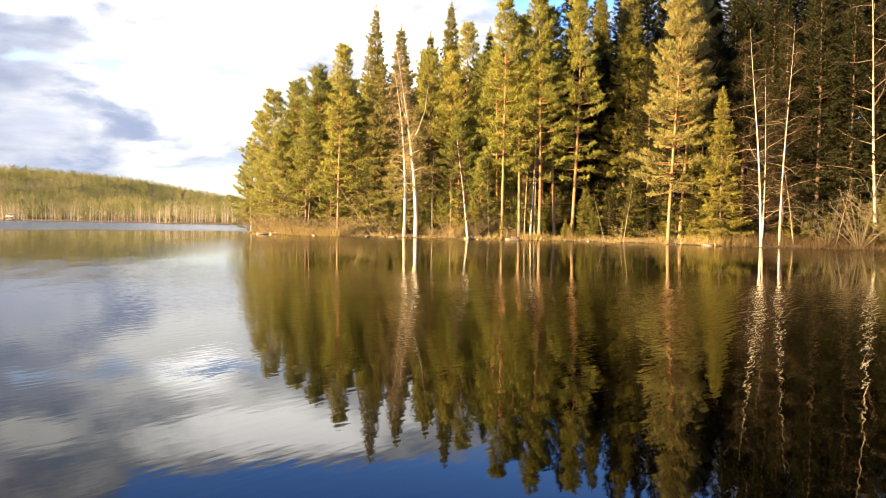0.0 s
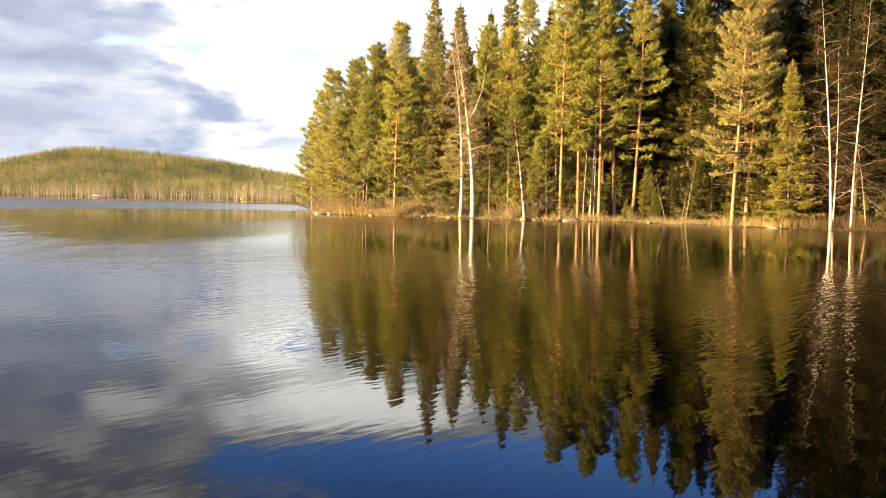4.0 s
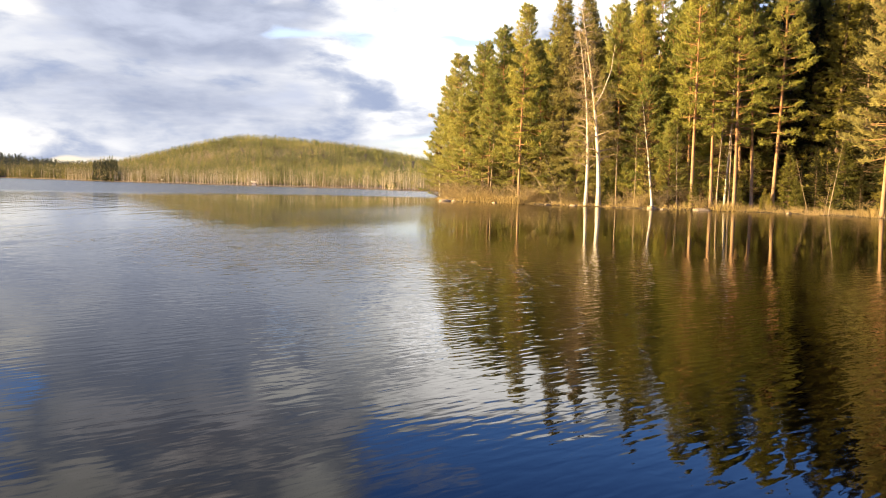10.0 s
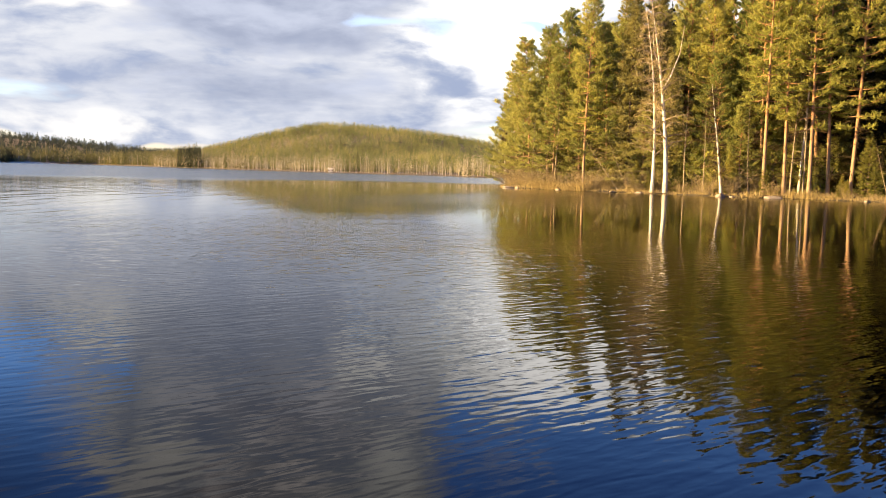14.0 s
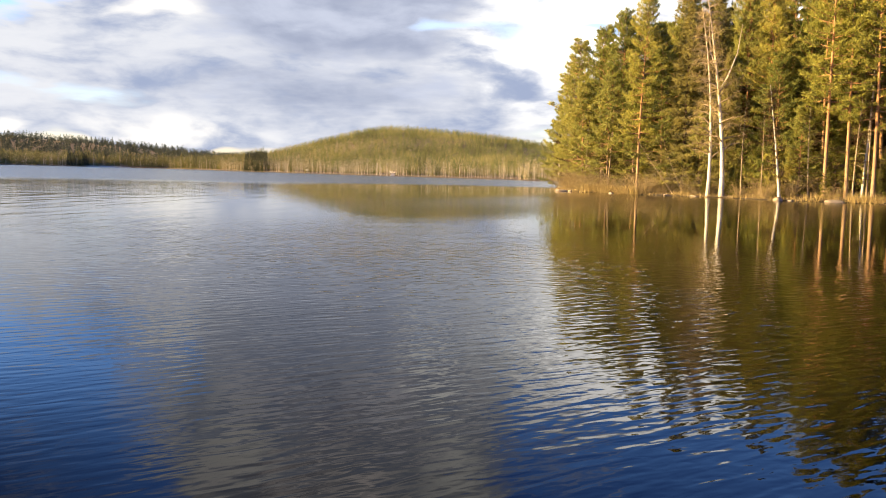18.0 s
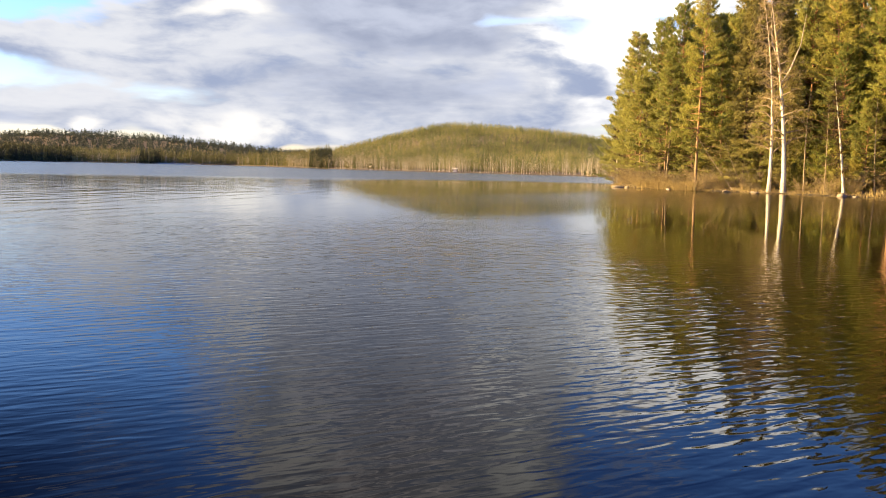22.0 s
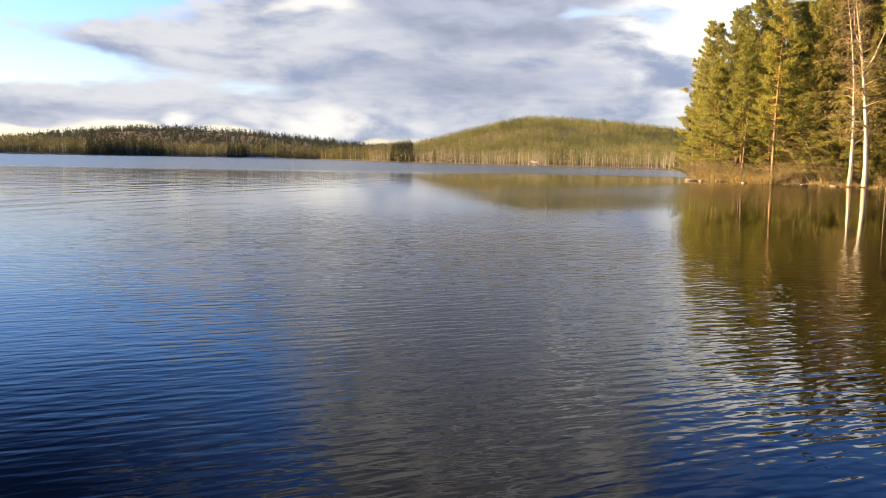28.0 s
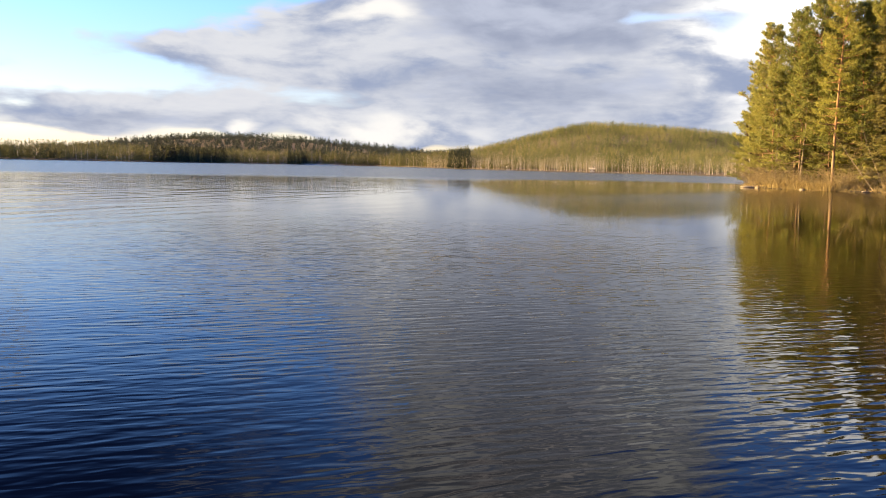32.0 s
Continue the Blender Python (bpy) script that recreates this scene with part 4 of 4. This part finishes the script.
STONES = [(-17.9, 87.3, 0.75, 0.5, 0.28), (-17.0, 87.0, 0.35, 0.3, 0.2), (2.2, 76.0, 0.75, 0.55, 0.42), (6.0, 75.9, 0.85, 0.55, 0.34),
          (3.0, 76.0, 0.35, 0.3, 0.16), (-4.6, 80.4, 0.5, 0.4, 0.16), (-6.8, 81.0, 0.6, 0.4, 0.16), (12.2, 73.6, 0.4, 0.3, 0.2), (19.2, 64.0, 0.5, 0.35, 0.24), (-12.2, 83.3, 0.4, 0.3, 0.18)]
for i, (x, y, a, b, c) in enumerate(STONES):
    a, b, c = 0.85 * a, 0.72 * b, 0.72 * c
    ob = stone((a, b, c), i)
    ob.matrix_basis = pose(x, y, max(0.0, ground_at(x, y)) + c * 0.1, random.uniform(-8, 8), random.uniform(-8, 8), random.uniform(0, 360))
    tagged(ob, "pale grey weathered boulder half in the water", "stone", "shore stones")


def tufts(spots, tall, blades, spread_out):
    """Grass blades as slim triangles round each spot."""
    c = np.repeat(np.asarray(spots, float), blades, axis=0)
    c[:, :2] += spread_out * rng.normal(size=(len(c), 2))
    c[:, 2] = land(c[:, 0], c[:, 1]) - 0.03
    c = c[c[:, 2] > -0.25]
    d = np.stack([0.35 * rng.normal(size=len(c)), 0.35 * rng.normal(size=len(c)), np.ones(len(c))], -1)
    tip = c + unit(d) * (tall * rng.uniform(0.45, 1.2, (len(c), 1)))
    tip[:, 2] = np.maximum(tip[:, 2], 0.05)
    side = unit(np.cross(d, rng.normal(size=c.shape))) * 0.014
    return np.stack([c - side, c + side, tip], 1)


spots = [(*shore_place(-0.25, 1.2, -21, 12), 0) for _ in range(190)]
lush = [(*shore_place(-0.3, 0.9, a, b), 0) for a, b, k in ((-15.5, -9.5, 120), (16.5, 22.0, 22), (4.0, 9.0, 20)) for _ in range(k)]
grass = new("shore_grass", soup("shore_grass", np.concatenate([tufts(spots, 0.32, 24, 0.22), tufts(lush, 0.75, 40, 0.25)]), GRASS))
tagged(grass, "dry golden grass and reed along the waterline", "grass", kind="stuff")
edge = [(*shore_place(-0.2, 1.6, 12, 21), 0) for _ in range(55)]
litter = [(*shore_place(0.3, 6.0, -21, 20), 0) for _ in range(620)]
brush = new("low_brush", soup("low_brush", np.concatenate([tufts(litter, 0.5, 14, 0.5), tufts(edge, 0.42, 26, 0.35)]), TWIG))
# brush in a darker colour than elsewhere: shade under the spruces painted in
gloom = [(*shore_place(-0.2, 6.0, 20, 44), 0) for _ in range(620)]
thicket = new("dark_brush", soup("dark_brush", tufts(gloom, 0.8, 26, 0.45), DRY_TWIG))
tagged(thicket, "dry brush under the spruces, darkened to stand in for shade", "undergrowth", kind="stuff")
tagged(brush, "low brown brush and fallen twigs under the trees", "undergrowth", kind="stuff")

# ---- across the lake ----


def cabin(x, y, turn, w, d, h, wall, label):
    """A small gabled house with door, windows and chimney."""
    house = new("lake_cabin")
    house.matrix_basis = pose(x, y, ground_at(x, y), 0, 0, turn)

    def block(name, x0, x1, y0, y1, z0, z1, mat, parent=house):
        bm = bmesh.new()
        bmesh.ops.create_cube(bm, size=1.0, matrix=Matrix.Translation(((x0 + x1) / 2, (y0 + y1) / 2, (z0 + z1) / 2)) @ Matrix.Diagonal((x1 - x0, y1 - y0, z1 - z0, 1)))
        bmesh.ops.bevel(bm, geom=bm.edges[:], offset=0.02, segments=1, affect="EDGES")
        me = bpy.data.meshes.new(name)
        bm.to_mesh(me)
        bm.free()
        me.materials.append(mat)
        ob = new(name, me)
        ob.parent = parent
        return ob

    block("wall", -w / 2, w / 2, -d / 2, d / 2, -0.4, h, wall)
    bm = bmesh.new()
    e, up = 0.35, 0.32 * d
    pts = [bm.verts.new(c) for c in ((-w / 2 - e, -d / 2 - e, h - 0.1), (w / 2 + e, -d / 2 - e, h - 0.1), (w / 2 + e, d / 2 + e, h - 0.1), (-w / 2 - e, d / 2 + e, h - 0.1), (-w / 2 - e, 0, h + up), (w / 2 + e, 0, h + up))]
    for f in ((0, 1, 5, 4), (2, 3, 4, 5), (1, 2, 5), (3, 0, 4), (3, 2, 1, 0)):
        bm.faces.new([pts[i] for i in f])
    me = bpy.data.meshes.new("roof")
    bm.to_mesh(me)
    bm.free()
    me.materials.append(PALE_WALL)
    part("roof", me, house)
    block("door", -0.45, 0.45, -d / 2 - 0.05, -d / 2 + 0.05, 0, 1.1, PALE_WALL)
    for s in (-1, 1):
        block("window", s * w * 0.3 - 0.5, s * w * 0.3 + 0.5, -d / 2 - 0.04, -d / 2 + 0.05, 0.4, 0.9, STONE)
    block("chimney", w * 0.2, w * 0.2 + 0.5, -0.25, 0.25, h, h + up + 0.6, STONE)
    return tagged(house, label, "house")


m, n, b = material("pale_board", 0.8)
PALE_WALL = m
n.tree.links.new(spread(n, [(0.55, 0.50, 0.42), (0.75, 0.71, 0.63)], n.noise(n.add("ShaderNodeTexCoord").outputs["Object"], 2.0, 4.0)), b.inputs["Base Color"])
cabin(-163, 331.0, 27, 1.7, 1.3, 1.2, PALE_WALL, "small pale lakeside cabin between far shore birches")
cabin(-232, 374.0, 32, 1.8, 1.3, 1.15, PALE_WALL, "low pale boathouse on the far shore")

# a pale sandy spit
m, n, b = material("sand", 0.95)
SAND = m
place = n.add("ShaderNodeTexCoord").outputs["Object"]
n.tree.links.new(spread(n, [(0.42, 0.36, 0.26), (0.62, 0.55, 0.42)], n.noise(place, 0.8, 5.0)), b.inputs["Base Color"])
bm = bmesh.new()
bmesh.ops.create_icosphere(bm, subdivisions=4, radius=1.0)
for v in bm.verts:
    v.co = Vector((v.co.x * 24, v.co.y * 5, v.co.z * 0.9)) + Vector((0, 0, 0.15 * noise.noise(v.co * 4)))
me = bpy.data.meshes.new("sand_spit")
bm.to_mesh(me)
bm.free()
me.materials.append(SAND)
spit = new("sand_spit", me)
spit.matrix_basis = pose(-556, 562, -0.1, 0, 0, 44)
tagged(spit, "low pale sandy spit in front of the far trees", "beach", kind="structure")

for kinds in (PINES, SPRUCES, GAUNT, DEEP, BUSHY, GOLDS, LARCHES, SAPLINGS, BIRCHES, SHRUBS, POLES):
    remove(kinds)
